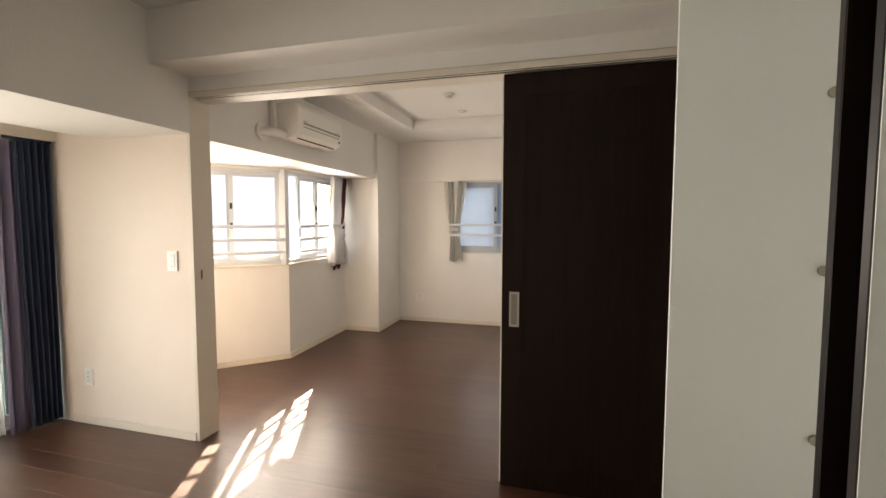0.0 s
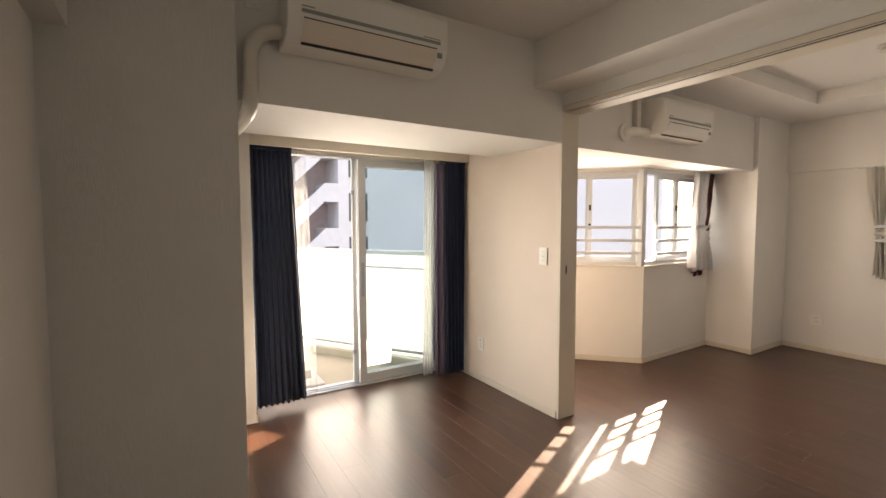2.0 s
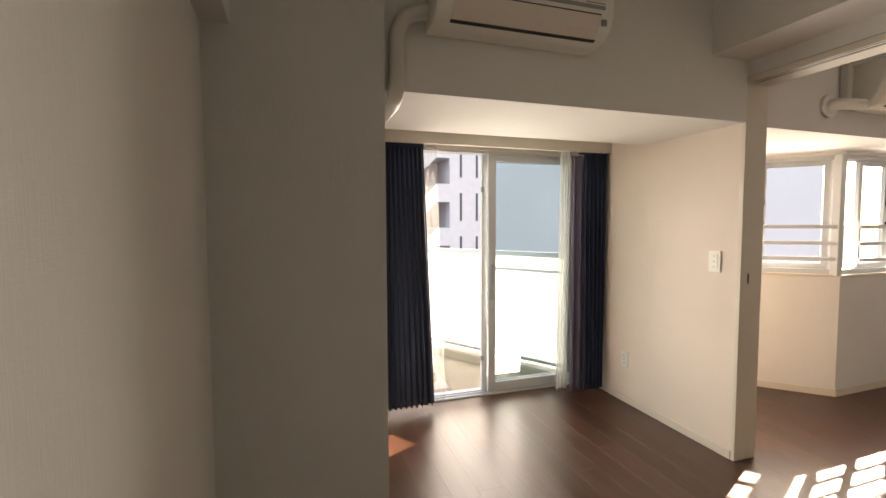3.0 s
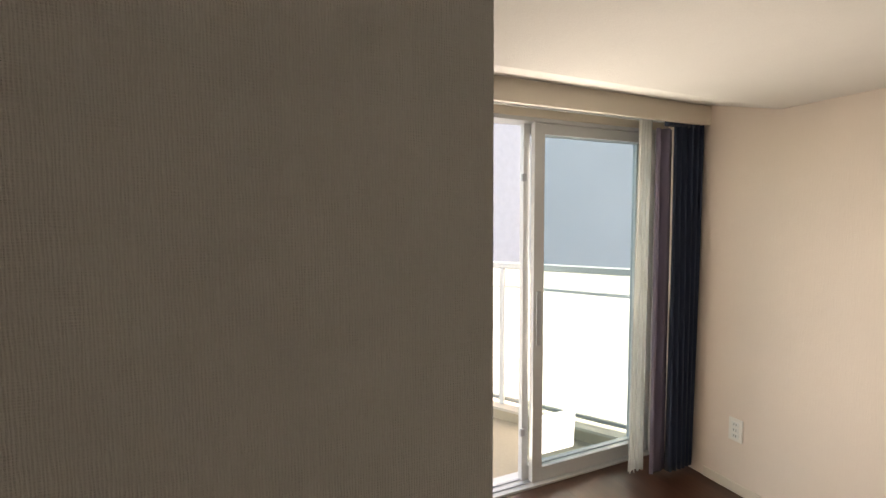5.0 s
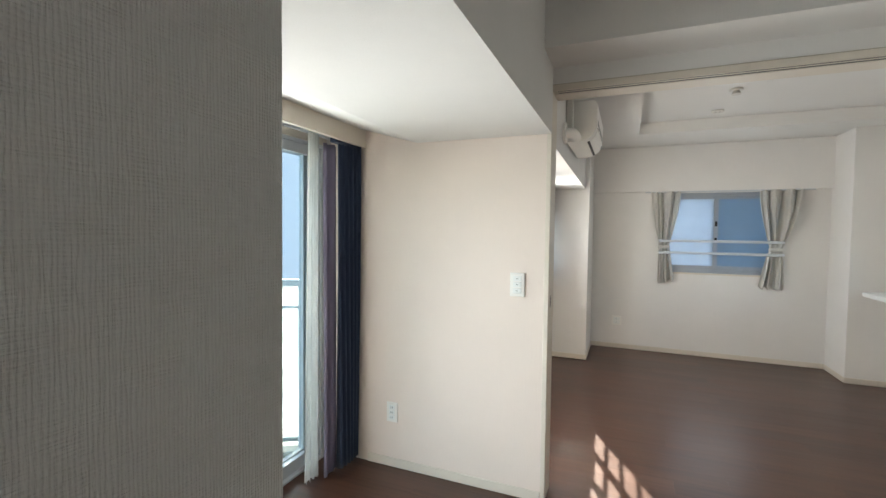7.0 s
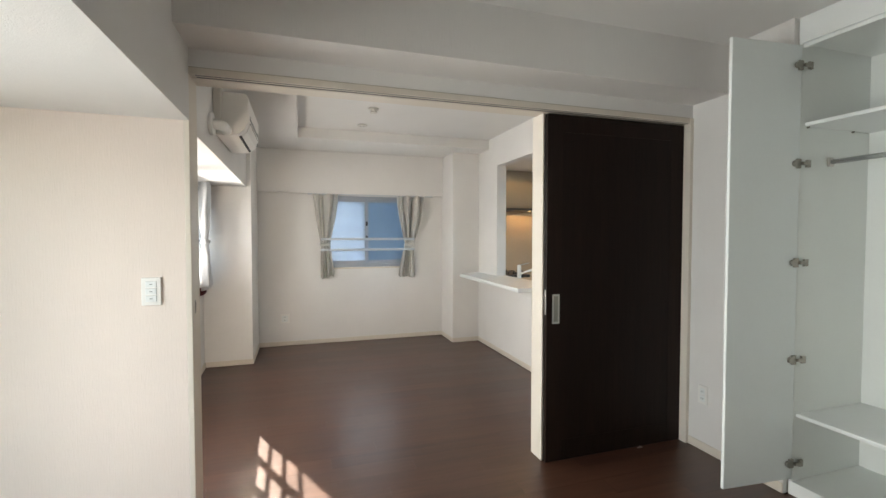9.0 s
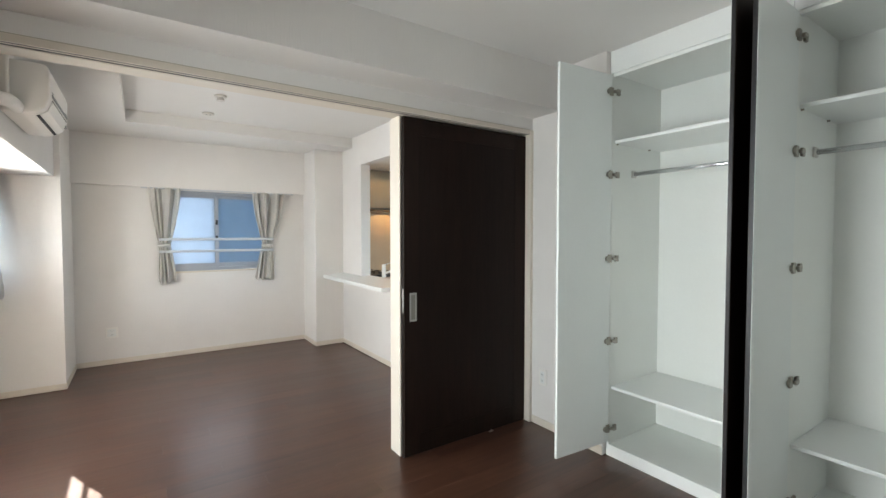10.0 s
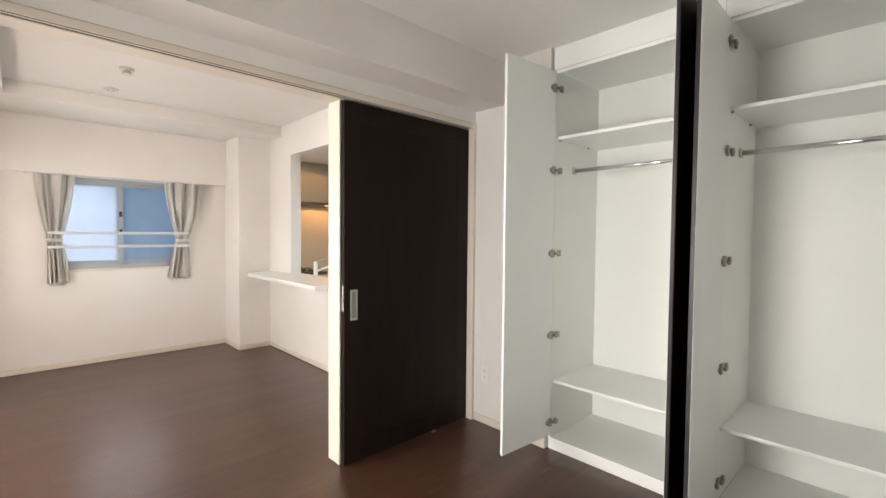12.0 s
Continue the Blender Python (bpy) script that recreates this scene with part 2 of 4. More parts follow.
M_TILE = plain("tan_kitchen_panel", (0.50, 0.40, 0.28), 0.3, vary=0.05)
M_HOOD = plain("grey_hood", (0.20, 0.18, 0.15), 0.4, vary=0.05)
M_LAMP = glow("warm_lamp_face", (1.0, 0.78, 0.5), 18.0)
M_LAMP_DIM = glow("dim_lamp_face", (1.0, 0.62, 0.3), 0.8)


# ---- builders ----
def new_bm():
    return bmesh.new()


def box(bm, x0, y0, z0, x1, y1, z1, bevel=0.0, seg=2):
    r = bmesh.ops.create_cube(bm, size=1.0, matrix=Matrix.Translation(((x0 + x1) / 2, (y0 + y1) / 2, (z0 + z1) / 2))
                              @ Matrix.Diagonal((abs(x1 - x0), abs(y1 - y0), abs(z1 - z0), 1)))
    if bevel:
        es = list({e for v in r["verts"] for e in v.link_edges})
        bmesh.ops.bevel(bm, geom=es, offset=bevel, segments=seg, affect="EDGES", profile=0.5)
    return bm


def a_box(*a, bevel=0.0, seg=2):
    return box(new_bm(), *a, bevel=bevel, seg=seg)


def prism(bm, pts, axis, a0, a1, bevel=0.0):
    """Extrudes a closed outline; axis 'z': outline in x, y; 'y': in x, z; 'x': in y, z."""
    def place(p, a):
        return {"z": (p[0], p[1], a), "y": (p[0], a, p[1]), "x": (a, p[0], p[1])}[axis]
    lo = [bm.verts.new(place(p, a0)) for p in pts]
    hi = [bm.verts.new(place(p, a1)) for p in pts]
    fs = [bm.faces.new(lo), bm.faces.new(hi)]
    n = len(pts)
    for i in range(n):
        fs.append(bm.faces.new((lo[i], lo[(i + 1) % n], hi[(i + 1) % n], hi[i])))
    bmesh.ops.recalc_face_normals(bm, faces=fs)
    if bevel:
        es = list({e for f in fs for e in f.edges})
        bmesh.ops.bevel(bm, geom=es, offset=bevel, segments=2, affect="EDGES", profile=0.5)
    return bm


def cyl(bm, p0, p1, r, n=16, r2=None, bevel=0.0):
    p0, p1 = Vector(p0), Vector(p1)
    d = p1 - p0
    m = Matrix.Translation((p0 + p1) / 2) @ d.to_track_quat("Z", "Y").to_matrix().to_4x4()
    r_ = bmesh.ops.create_cone(bm, cap_ends=True, segments=n, radius1=r, radius2=r if r2 is None else r2, depth=d.length, matrix=m)
    if bevel:
        caps = {f for v in r_["verts"] for f in v.link_faces if len(f.verts) > 4}
        es = list({e for f in caps for e in f.edges})
        bmesh.ops.bevel(bm, geom=es, offset=bevel, segments=2, affect="EDGES", profile=0.5)
    return bm


def tube(bm, pts, r, n=14):
    """A round pipe that follows a line of points."""
    pts = [Vector(p) for p in pts]
    rings, side = [], None
    for i, p in enumerate(pts):
        d = (pts[min(i + 1, len(pts) - 1)] - pts[max(i - 1, 0)]).normalized()
        if side is None:
            side = d.orthogonal().normalized()
        side = (side - d * side.dot(d)).normalized()
        up = d.cross(side)
        rings.append([bm.verts.new(p + side * (r * math.cos(2 * math.pi * k / n)) + up * (r * math.sin(2 * math.pi * k / n))) for k in range(n)])
    for a, b in zip(rings, rings[1:]):
        for k in range(n):
            bm.faces.new((a[k], a[(k + 1) % n], b[(k + 1) % n], b[k]))
    bm.faces.new(rings[0])
    bm.faces.new(rings[-1])
    bmesh.ops.recalc_face_normals(bm, faces=bm.faces[:])
    return bm


def curve_pts(pts, steps=6):
    """Smooths a line of points."""
    out = []
    P = [Vector(p) for p in pts]
    P = [P[0]] + P + [P[-1]]
    for i in range(1, len(P) - 2):
        for k in range(steps):
            t = k / steps
            a, b, c, d = P[i - 1], P[i], P[i + 1], P[i + 2]
            out.append(0.5 * ((2 * b) + (c - a) * t + (2 * a - 5 * b + 4 * c - d) * t * t + (3 * b - a - 3 * c + d) * t ** 3))
    out.append(P[-1])
    return out


def finish(name, bm, mat, smooth=False):
    me = bpy.data.meshes.new(name)
    bm.to_mesh(me)
    bm.free()
    me.materials.append(mat)
    if smooth:
        for p in me.polygons:
            p.use_smooth = True
    return new(name, me)


def part(name, bm, mat, parent, label="", smooth=False):
    ob = finish(name, bm, mat, smooth)
    ob.parent = parent
    if label:
        ob["label"] = label
    return ob


def thing(name, at, label, category, group="", kind="", rz=0.0):
    e = new(name)
    e.empty_display_size = 0.1
    e.matrix_basis = pose(*at, 0, 0, rz)
    return tagged(e, label, category, group, kind)


def structure(name, bm, mat, label, category):
    return tagged(finish(name, bm, mat), label, category, "", "structure")


# ---- large structure ----
def boxes(*bs):
    bm = new_bm()
    for b in bs:
        box(bm, *b)
    return bm


structure("floor", boxes((-1.42, -2.8, -0.2, 3.62, 0.0, -0.012), (-1.3, 0.0, -0.2, 2.9, 3.76, -0.012)), M_SUB,
          "dark floor base beneath the walnut boards", "floor")
structure("ceiling_bedroom", boxes((-1.6, -2.94, 2.66, 3.87, 0.0, 2.95)), M_CEIL, "plain white papered bedroom ceiling", "ceiling")
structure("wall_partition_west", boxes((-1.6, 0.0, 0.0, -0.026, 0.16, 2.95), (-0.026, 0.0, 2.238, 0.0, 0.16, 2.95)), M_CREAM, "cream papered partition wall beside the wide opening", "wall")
bm = new_bm()
prism(bm, [(0.0, 2.018), (0.0, 2.66), (-1.43, 2.66), (-1.43, 2.125), (-1.165, 2.125), (-0.80, 2.022)], "y", -2.124, 0.0)
structure("beam_window", bm, M_PAPER, "white papered beam over the balcony window recess", "beam")
structure("pillar_bedroom", boxes((-1.43, -2.79, 0.0, 0.113, -2.125, 2.66)), M_PAPER_DEEP, "papered pillar beside the balcony window", "wall")
structure("wall_window_return", boxes((-1.43, -2.125, 0.0, -1.13, -1.9, 2.125)), M_PAPER, "narrow papered wall beside the window", "wall")
structure("wall_window", boxes((-1.6, -2.94, -0.2, -1.43, -1.88, 2.95), (-1.6, -0.06, -0.2, -1.43, 0.0, 2.95), (-1.6, -1.88, 2.06, -1.43, -0.06, 2.95),
                               (-1.6, -1.88, -0.2, -1.43, -0.06, -0.02)), M_PAPER, "outer wall around the balcony window", "wall")
structure("wall_back", boxes((-1.6, -2.94, 0.0, 3.87, -2.79, 2.66)), M_PAPER, "white papered back wall of the bedroom", "wall")
structure("beam_back", boxes((0.113, -2.79, 2.17, 3.13, -2.69, 2.66)), M_PAPER, "white papered beam along the back wall", "beam")
structure("wall_closet", boxes((3.72, -2.79, 0.0, 3.87, 0.0, 2.66)), M_PAPER, "white wall behind the closets", "wall")
structure("pillar_closet", boxes((3.10, -0.655, 0.0, 3.72, 0.0, 2.66)), M_PAPER, "white papered wall between closet and sliding door", "wall")
structure("beam_header", boxes((0.0, -0.275, 2.362, 3.10, 0.0, 2.66)), M_PAPER, "white papered beam over the sliding door", "beam")
structure("wall_over_opening", boxes((0.0, 0.0, 2.272, 3.87, 0.17, 2.95)), M_PAPER, "papered wall strip over the wide opening", "wall")
structure("wall_partition_east", boxes((1.987, 0.092, 0.0, 3.10, 0.205, 2.272), (3.10, 0.0, 0.0, 3.87, 0.2, 2.272)), M_PAPER, "white wall behind the sliding door", "wall")

# living room
structure("ceiling_living", boxes((-0.68, 0.17, 2.58, 0.48, 3.9, 2.95), (-1.39, 0.17, 2.58, -0.68, 1.0, 2.95), (0.48, 2.92, 2.58, 2.843, 3.9, 2.95), (0.48, 0.17, 2.70, 2.843, 2.92, 2.95)),
          M_CEIL, "white living room ceiling with a shallow raised coffer", "ceiling")
bm = new_bm()
prism(bm, [(-0.03, 0.16), (-0.075, 2.994), (-0.66, 2.995), (-0.63, 1.78), (-1.39, 1.01), (-1.39, 0.16)], "z", 2.008, 2.58)
structure("beam_bay", bm, M_PAPER, "white papered beam over the bay window", "beam")
structure("pillar_living", boxes((-0.70, 2.995, 0.0, -0.03, 3.9, 2.58)), M_PAPER, "white papered pillar beside the bay window", "wall")
structure("wall_far", boxes((-0.035, 3.755, 0.0, 0.80, 3.9, 2.58), (2.02, 3.755, 0.0, 2.465, 3.9, 2.58), (0.80, 3.755, 0.0, 2.02, 3.9, 1.01), (0.80, 3.755, 2.0, 2.02, 3.9, 2.58)),
          M_PAPER, "white papered far wall of the living room", "wall")
structure("beam_far", boxes((-0.035, 3.70, 2.02, 2.465, 3.755, 2.58)), M_PAPER, "shallow white beam over the far window", "beam")
structure("pillar_far", boxes((2.465, 3.255, 0.0, 2.965, 3.9, 2.58)), M_PAPER, "white papered pillar in the far corner", "wall")
structure("wall_kitchen", boxes((2.843, 0.2, 0.0, 2.965, 3.255, 0.915), (2.843, 2.655, 0.955, 2.965, 3.255, 2.95), (2.843, 0.2, 2.335, 2.965, 2.655, 2.95), (2.843, 0.2, 0.955, 2.965, 1.3, 2.335)),
          M_PAPER, "white papered kitchen wall with a serving hatch", "wall")


def strip_wall(bm, p0, p1, thick, z0, z1):
    p0, p1 = Vector((*p0, 0)), Vector((*p1, 0))
    d = (p1 - p0).normalized()
    n = Vector((-d.y, d.x, 0)) * thick
    prism(bm, [tuple(p0.xy), tuple(p1.xy), tuple((p1 + n).xy), tuple((p0 + n).xy)], "z", z0, z1)


BAY_A, BAY_B, BAY_C, BAY_D = (-1.25, 0.16), (-1.25, 0.95), (-0.487, 1.713), (-0.52, 2.995)
bm = new_bm()
strip_wall(bm, BAY_B, BAY_C, 0.14, 0.0, 1.0)
strip_wall(bm, BAY_C, BAY_D, 0.14, 0.0, 1.0)
strip_wall(bm, BAY_A, BAY_B, 0.14, 0.0, 2.008)
strip_wall(bm, BAY_B, BAY_C, 0.14, 1.985, 2.008)
# Deeper than the wall: an unseen eave, added to cut the sun patches short.
strip_wall(bm, BAY_C, BAY_D, 0.25, 1.985, 2.008)
structure("wall_bay", bm, M_PAPER, "white papered low wall under the angled bay window, with an added unseen eave", "wall")

# kitchen shell
structure("kitchen_floor", boxes((2.965, 0.2, -0.2, 4.8, 3.9, 0.0)), M_FLOOR, "brown kitchen floor", "floor")
structure("kitchen_ceiling", boxes((2.965, 0.2, 2.40, 4.8, 3.9, 2.95)), M_CEIL, "white kitchen ceiling", "ceiling")
structure("wall_kitchen_back", boxes((2.965, 3.755, 0.0, 4.8, 3.9, 2.4)), M_TILE, "tan panelled kitchen wall behind the hob", "wall")
structure("wall_kitchen_side", boxes((4.8, 0.2, 0.0, 4.95, 3.9, 2.4)), M_PAPER, "plain kitchen side wall", "wall")

# ---- trim ----
def base_run(name, x0, y0, x1, y1, z1=0.058):
    bm = a_box(x0, y0, 0.0005, x1, y1, z1, bevel=0.003, seg=1)
    structure(name, bm, M_TRIM, "low cream skirting board along the wall", "baseboard")


T = 0.009
for run in ((-1.13, -T, -0.026, -0.0005), (0.1135, -2.79, 0.113 + T, -2.125), (0.125, -2.79 + 0.0005, 3.13, -2.79 + T), (3.10 - T, -0.655, 3.0995, -0.014),
            (-0.02, 3.755 - T, 2.455, 3.7545), (-0.0295, 2.995, -0.03 + T, 3.755), (-0.51, 2.995 - T, -0.021, 2.9945), (2.465 - T, 3.246, 2.4645, 3.755),
            (2.465, 3.255 - T, 2.834, 3.2545), (2.843 - T, 0.2, 2.8425, 3.255), (2.0, 0.2055, 2.83, 0.205 + T), (-1.1305, -1.9 + 0.0005, -1.12, -1.9 + T)):
    base_run("baseboard", *run)
for p, q in ((BAY_B, BAY_C), (BAY_C, BAY_D)):
    bm = new_bm()
    strip_wall(bm, q, p, T, 0.0005, 0.058)
    structure("baseboard", bm, M_TRIM, "low cream skirting board under the bay window", "baseboard")

structure("trim_jamb_west", a_box(-0.0255, -0.003, 0.0, 0.0, 0.166, 2.2375, bevel=0.003), M_TRIM, "cream jamb of the wide opening", "trim")
structure("trim_jamb_east", a_box(3.072, -0.012, 0.0, 3.0995, 0.091, 2.272, bevel=0.003), M_TRIM, "cream jamb beside the sliding door", "trim")
structure("trim_wall_end", a_box(1.975, 0.082, 0.0, 1.9865, 0.215, 2.238, bevel=0.003), M_TRIM, "cream end cap of the partition", "trim")
head = thing("door_head", (0, 0, 2.238), "cream door head with two dark sliding tracks", "door head", kind="structure")
for y0, y1 in ((-0.006, 0.004), (0.021, 0.031), (0.054, 0.175)):
    part("rail_board", a_box(0.0005, y0, 0.0, 3.072, y1, 0.034, bevel=0.002, seg=1), M_TRIM, head)
for y0, y1 in ((0.004, 0.021), (0.031, 0.054)):
    part("track", a_box(0.026, y0, 0.003, 3.0715, y1, 0.034), M_BLACK, head, "dark sliding track groove")
# Brown strip that paints in the shadow line along the head's top.
part("shadow_line", a_box(0.0005, -0.004, 0.0345, 3.0715, -0.0004, 0.0365), M_BALC, head, "thin brown strip painted as the shadow line over the head")
structure("pelmet", boxes((-1.182, -1.9, 2.014, -1.158, -0.0005, 2.118)), M_TRIM, "cream pelmet board over the balcony curtains", "trim")


strike = thing("strike_plate", (0.0, 0.055, 1.11), "small dark strike plate in the cream jamb", "door hardware")
part("plate", a_box(0.0003, -0.008, -0.034, 0.0025, 0.008, 0.034, bevel=0.0008, seg=1), M_NICKEL, strike)
part("latch_hole", a_box(0.0012, -0.005, -0.022, 0.003, 0.005, 0.022), M_VENT, strike)
guide = thing("floor_guide", (2.72, 0.036, 0.0), "small steel floor guide under the sliding door", "door hardware")
part("plate", a_box(-0.02, -0.008, 0.0, 0.02, 0.004, 0.004, bevel=0.001, seg=1), M_STEEL, guide)
part("roller", cyl(new_bm(), (0, -0.002, 0.004), (0, -0.002, 0.012), 0.004, 12), M_STEEL, guide)

# ---- sliding door ----
def sliding_door():
    d = thing("door_1", (1.987, 0.044, 0.008), "dark espresso wood sliding door, half open", "door", kind="structure")
    w, h = 1.083, 2.222
    part("door_panel", a_box(0, 0.002, 0, w, 0.032, h, bevel=0.002), M_DARK, d)
    for x0, x1 in ((0.0, 0.11), (w - 0.11, w)):
        part("stile", a_box(x0, 0.0, 0.0, x1, 0.002, h), M_DARK, d)
    for z0, z1 in ((0.0, 0.13), (h - 0.11, h)):
        part("rail", a_box(0.112, 0.0, z0, w - 0.112, 0.002, z1), M_DARK, d)
    plate = new_bm()
    for b in ((0.04, -0.003, 0.892, 0.092, 0.0005, 0.904), (0.04, -0.003, 1.068, 0.092, 0.0005, 1.08), (0.04, -0.003, 0.904, 0.05, 0.0005, 1.068), (0.082, -0.003, 0.904, 0.092, 0.0005, 1.068)):
        box(plate, *b)
    pull = part("pull_handle", plate, M_STEEL, d, "brushed steel recessed pull")
    part("pull_cup", a_box(0.05, -0.001, 0.904, 0.082, 0.0008, 1.068), M_NICKEL, pull)
    part("edge_pull", a_box(-0.0025, 0.008, 0.95, 0.0, 0.026, 1.11, bevel=0.001, seg=1), M_STEEL, d, "steel pull plate in the edge")
    part("bottom_seal", a_box(0.0, 0.006, -0.006, w, 0.028, 0.0), M_BLACK, d)


sliding_door()


# ---- closets ----
def hinge_bm():
    bm = new_bm()
    box(bm, -0.012, -0.006, -0.026, 0.018, 0.006, 0.026, bevel=0.002, seg=1)
    box(bm, 0.012, -0.02, -0.009, 0.06, -0.004, 0.009, bevel=0.003, seg=1)
    cyl(bm, (-0.02, 0.004, 0), (-0.02, -0.009, 0), 0.017, 12)
    box(bm, 0.045, -0.014, -0.02, 0.075, -0.001, 0.02, bevel=0.002, seg=1)
    return bm


HINGE_Z = (0.087, 0.672, 1.214, 1.759, 2.292)


def closet(y_lo, y_hi, lean_hi, lean_lo, label):
    """A built-in wardrobe that opens to -x, between y_lo and y_hi; its two leaves stand open by the given yaw angles."""
    c = thing("closet", (3.132, y_hi, 0.0), label, "closet", "built-in closets")
    w, dep = y_hi - y_lo, 0.582
    part("side_panel", a_box(-0.003, -0.02, 0.0785, dep, -0.001, 2.515), M_CABIN, c)
    part("side_panel", a_box(-0.003, -w + 0.001, 0.0785, dep, -w + 0.02, 2.515), M_CABIN, c)
    part("back_panel", a_box(dep - 0.012, -w + 0.02, 0.06, dep, -0.02, 2.51), M_CABIN, c)
    part("top_panel", a_box(0.012, -w + 0.02, 2.51, dep, -0.02, 2.525), M_CABIN, c)
    part("bottom_panel", a_box(0.016, -w + 0.02, 0.06, dep - 0.012, -0.02, 0.078, bevel=0.002, seg=1), M_CABIN, c)
    part("plinth", a_box(-0.004, -w + 0.003, 0.0, 0.018, -0.003, 0.078, bevel=0.002, seg=1), M_WHITE, c, "white plinth board")
    part("fascia", a_box(0.0, -w + 0.001, 2.516, 0.02, -0.001, 2.658), M_WHITE, c, "white board between doors and ceiling")
    part("head_rail", a_box(0.004, -w + 0.02, 2.492, 0.03, -0.02, 2.509, bevel=0.002, seg=1), M_CABIN, c)
    for z, d0 in ((2.066, 0.03), (0.442, 0.02)):
        part("shelf", a_box(d0, -w + 0.0205, z, dep - 0.0125, -0.0205, z + 0.02, bevel=0.002, seg=1), M_WHITE, c, "white laminate shelf")
    rod = part("clothes_rod", cyl(new_bm(), (0.235, -w + 0.022, 1.88), (0.235, -0.022, 1.88), 0.0135, 18), M_CHROME, c, "chrome clothes rod", smooth=True)
    for yy in (-0.0205, -w + 0.0205):
        s = -0.014 if yy > -0.1 else 0.014
        part("rod_bracket", a_box(0.213, yy, 1.855, 0.257, yy + s, 1.905, bevel=0.004, seg=1), M_STEEL, rod)
    for z in (2.062, 0.438):
        for xx in (0.05, 0.42):
            part("shelf_pin", cyl(new_bm(), (xx, -0.02, z), (xx, -0.032, z), 0.005, 10), M_NICKEL, c)
    lw = w / 2 - 0.025
    for side, ang in ((1, lean_hi), (-1, lean_lo)):
        y_h = -0.012 if side > 0 else -w + 0.012
        # each leaf is built along -x from its hinge line, its lining towards the room it came from
        leaf = part("door", a_box(-lw, -0.009, 0.095, 0.0, 0.009, 2.503, bevel=0.0015, seg=1), M_LEAF if side > 0 and y_hi > -1 else M_BLACK, c, "dark espresso leaf standing open")
        leaf.matrix_local = pose(-0.006, y_h, 0, 0, 0, ang)
        s = -side
        part("lining", a_box(-lw + 0.0015, s * 0.009, 0.0965, -0.0015, s * 0.0105, 2.5015), M_LEAF, leaf, "white inner face of the door")
        part("veneer", a_box(-lw + 0.0015, -s * 0.009, 0.0965, -0.0015, -s * 0.0102, 2.5015), M_DARK, leaf)
        for z in HINGE_Z:
            hb = hinge_bm()
            if s > 0:
                bmesh.ops.scale(hb, vec=(1, -1, 1), verts=hb.verts[:])
                bmesh.ops.reverse_faces(hb, faces=hb.faces[:])
            bmesh.ops.translate(hb, vec=(-0.018, s * 0.0165, z + 0.1), verts=hb.verts[:])
            part("hinge", hb, M_NICKEL, leaf, "nickel cup hinge")
    return c


closet(-1.64, -0.66, -4.4, -6.0, "open built-in closet with white shelves, beside the sliding door")
closet(-2.622, -1.642, 1.0, -3.0, "open built-in closet with white shelves, beside the back wall")
structure("trim_closet_end", boxes((3.13, -2.79, 0.0, 3.72, -2.624, 2.66)), M_PAPER, "narrow wall strip beside the closet", "trim")


# ---- air conditioners ----
def air_conditioner(base, label, W, flap):
    a = thing("air_conditioner", base, label, "air conditioner", "wall air conditioners")
    bm = new_bm()
    prism(bm, [(0.0, 0.0), (0.09, 0.0), (0.145, 0.012), (0.185, 0.045), (0.208, 0.10), (0.212, 0.25), (0.20, 0.285), (0.17, 0.295), (0.0, 0.295)], "y", 0.0, W, bevel=0.008)
    part("body", bm, M_PLASTIC, a)
    bm = new_bm()
    prism(bm, [(0.152, 0.0165), (0.188, 0.0435), (0.2095, 0.0985), (0.2125, 0.097), (0.1915, 0.041), (0.155, 0.0135)], "y", 0.07, W - 0.07)
    part("louvre_flap", bm, flap, a, "folded louvre flap")
    part("stripe", a_box(0.2118, 0.06, 0.122, 0.2145, W - 0.05, 0.138), M_GREYSTRIPE, a, "grey-green stripe")
    bm = new_bm()
    prism(bm, [(0.138, 0.0085), (0.1525, 0.0155), (0.1565, 0.0115), (0.142, 0.0045)], "y", 0.07, W - 0.06)
    part("air_slot", bm, M_VENT, a, "black air slot")
    part("flap_gap", a_box(0.2085, 0.07, 0.0985, 0.2128, W - 0.07, 0.1025), M_VENT, a)
    part("display_window", a_box(0.196, W - 0.062, 0.058, 0.2085, W - 0.035, 0.085, bevel=0.003, seg=1), M_GREYSTRIPE, a)
    part("marking", a_box(0.2118, W - 0.15, 0.145, 0.2132, W - 0.05, 0.1495), M_GREYSTRIPE, a)
    part("marking", a_box(0.2118, 0.06, 0.148, 0.2132, 0.12, 0.153), M_GREYSTRIPE, a)
    for k in range(8):
        y = 0.04 + k * (W - 0.08) / 8
        part("intake_slat", a_box(0.02, y, 0.294, 0.16, y + 0.07, 0.298), M_PLASTIC2, a)
    return a


air_conditioner((0.0, -1.925, 2.268), "white wall air conditioner with closed flap, over the balcony window", 0.83, M_FLAP_FLOORLIT)
air_conditioner((-0.043, 0.955, 2.155), "white wall air conditioner with closed flap, over the bay window", 0.735, M_PLASTIC)
pipe = thing("pipe_cover", (0.0, -2.06, 2.0), "cream plastic pipe from the air conditioner around the beam", "pipe")
pts = curve_pts([(0.06, 0.14, 0.34), (0.058, 0.09, 0.335), (0.056, 0.035, 0.305), (0.052, 0.004, 0.24), (0.05, 0.0, 0.16), (0.046, 0.0, 0.07), (0.02, 0.0, 0.0), (-0.05, 0.0, -0.025), (-0.2, 0.0, -0.025), (-0.6, 0.0, -0.02), (-1.1, 0.0, -0.018)])
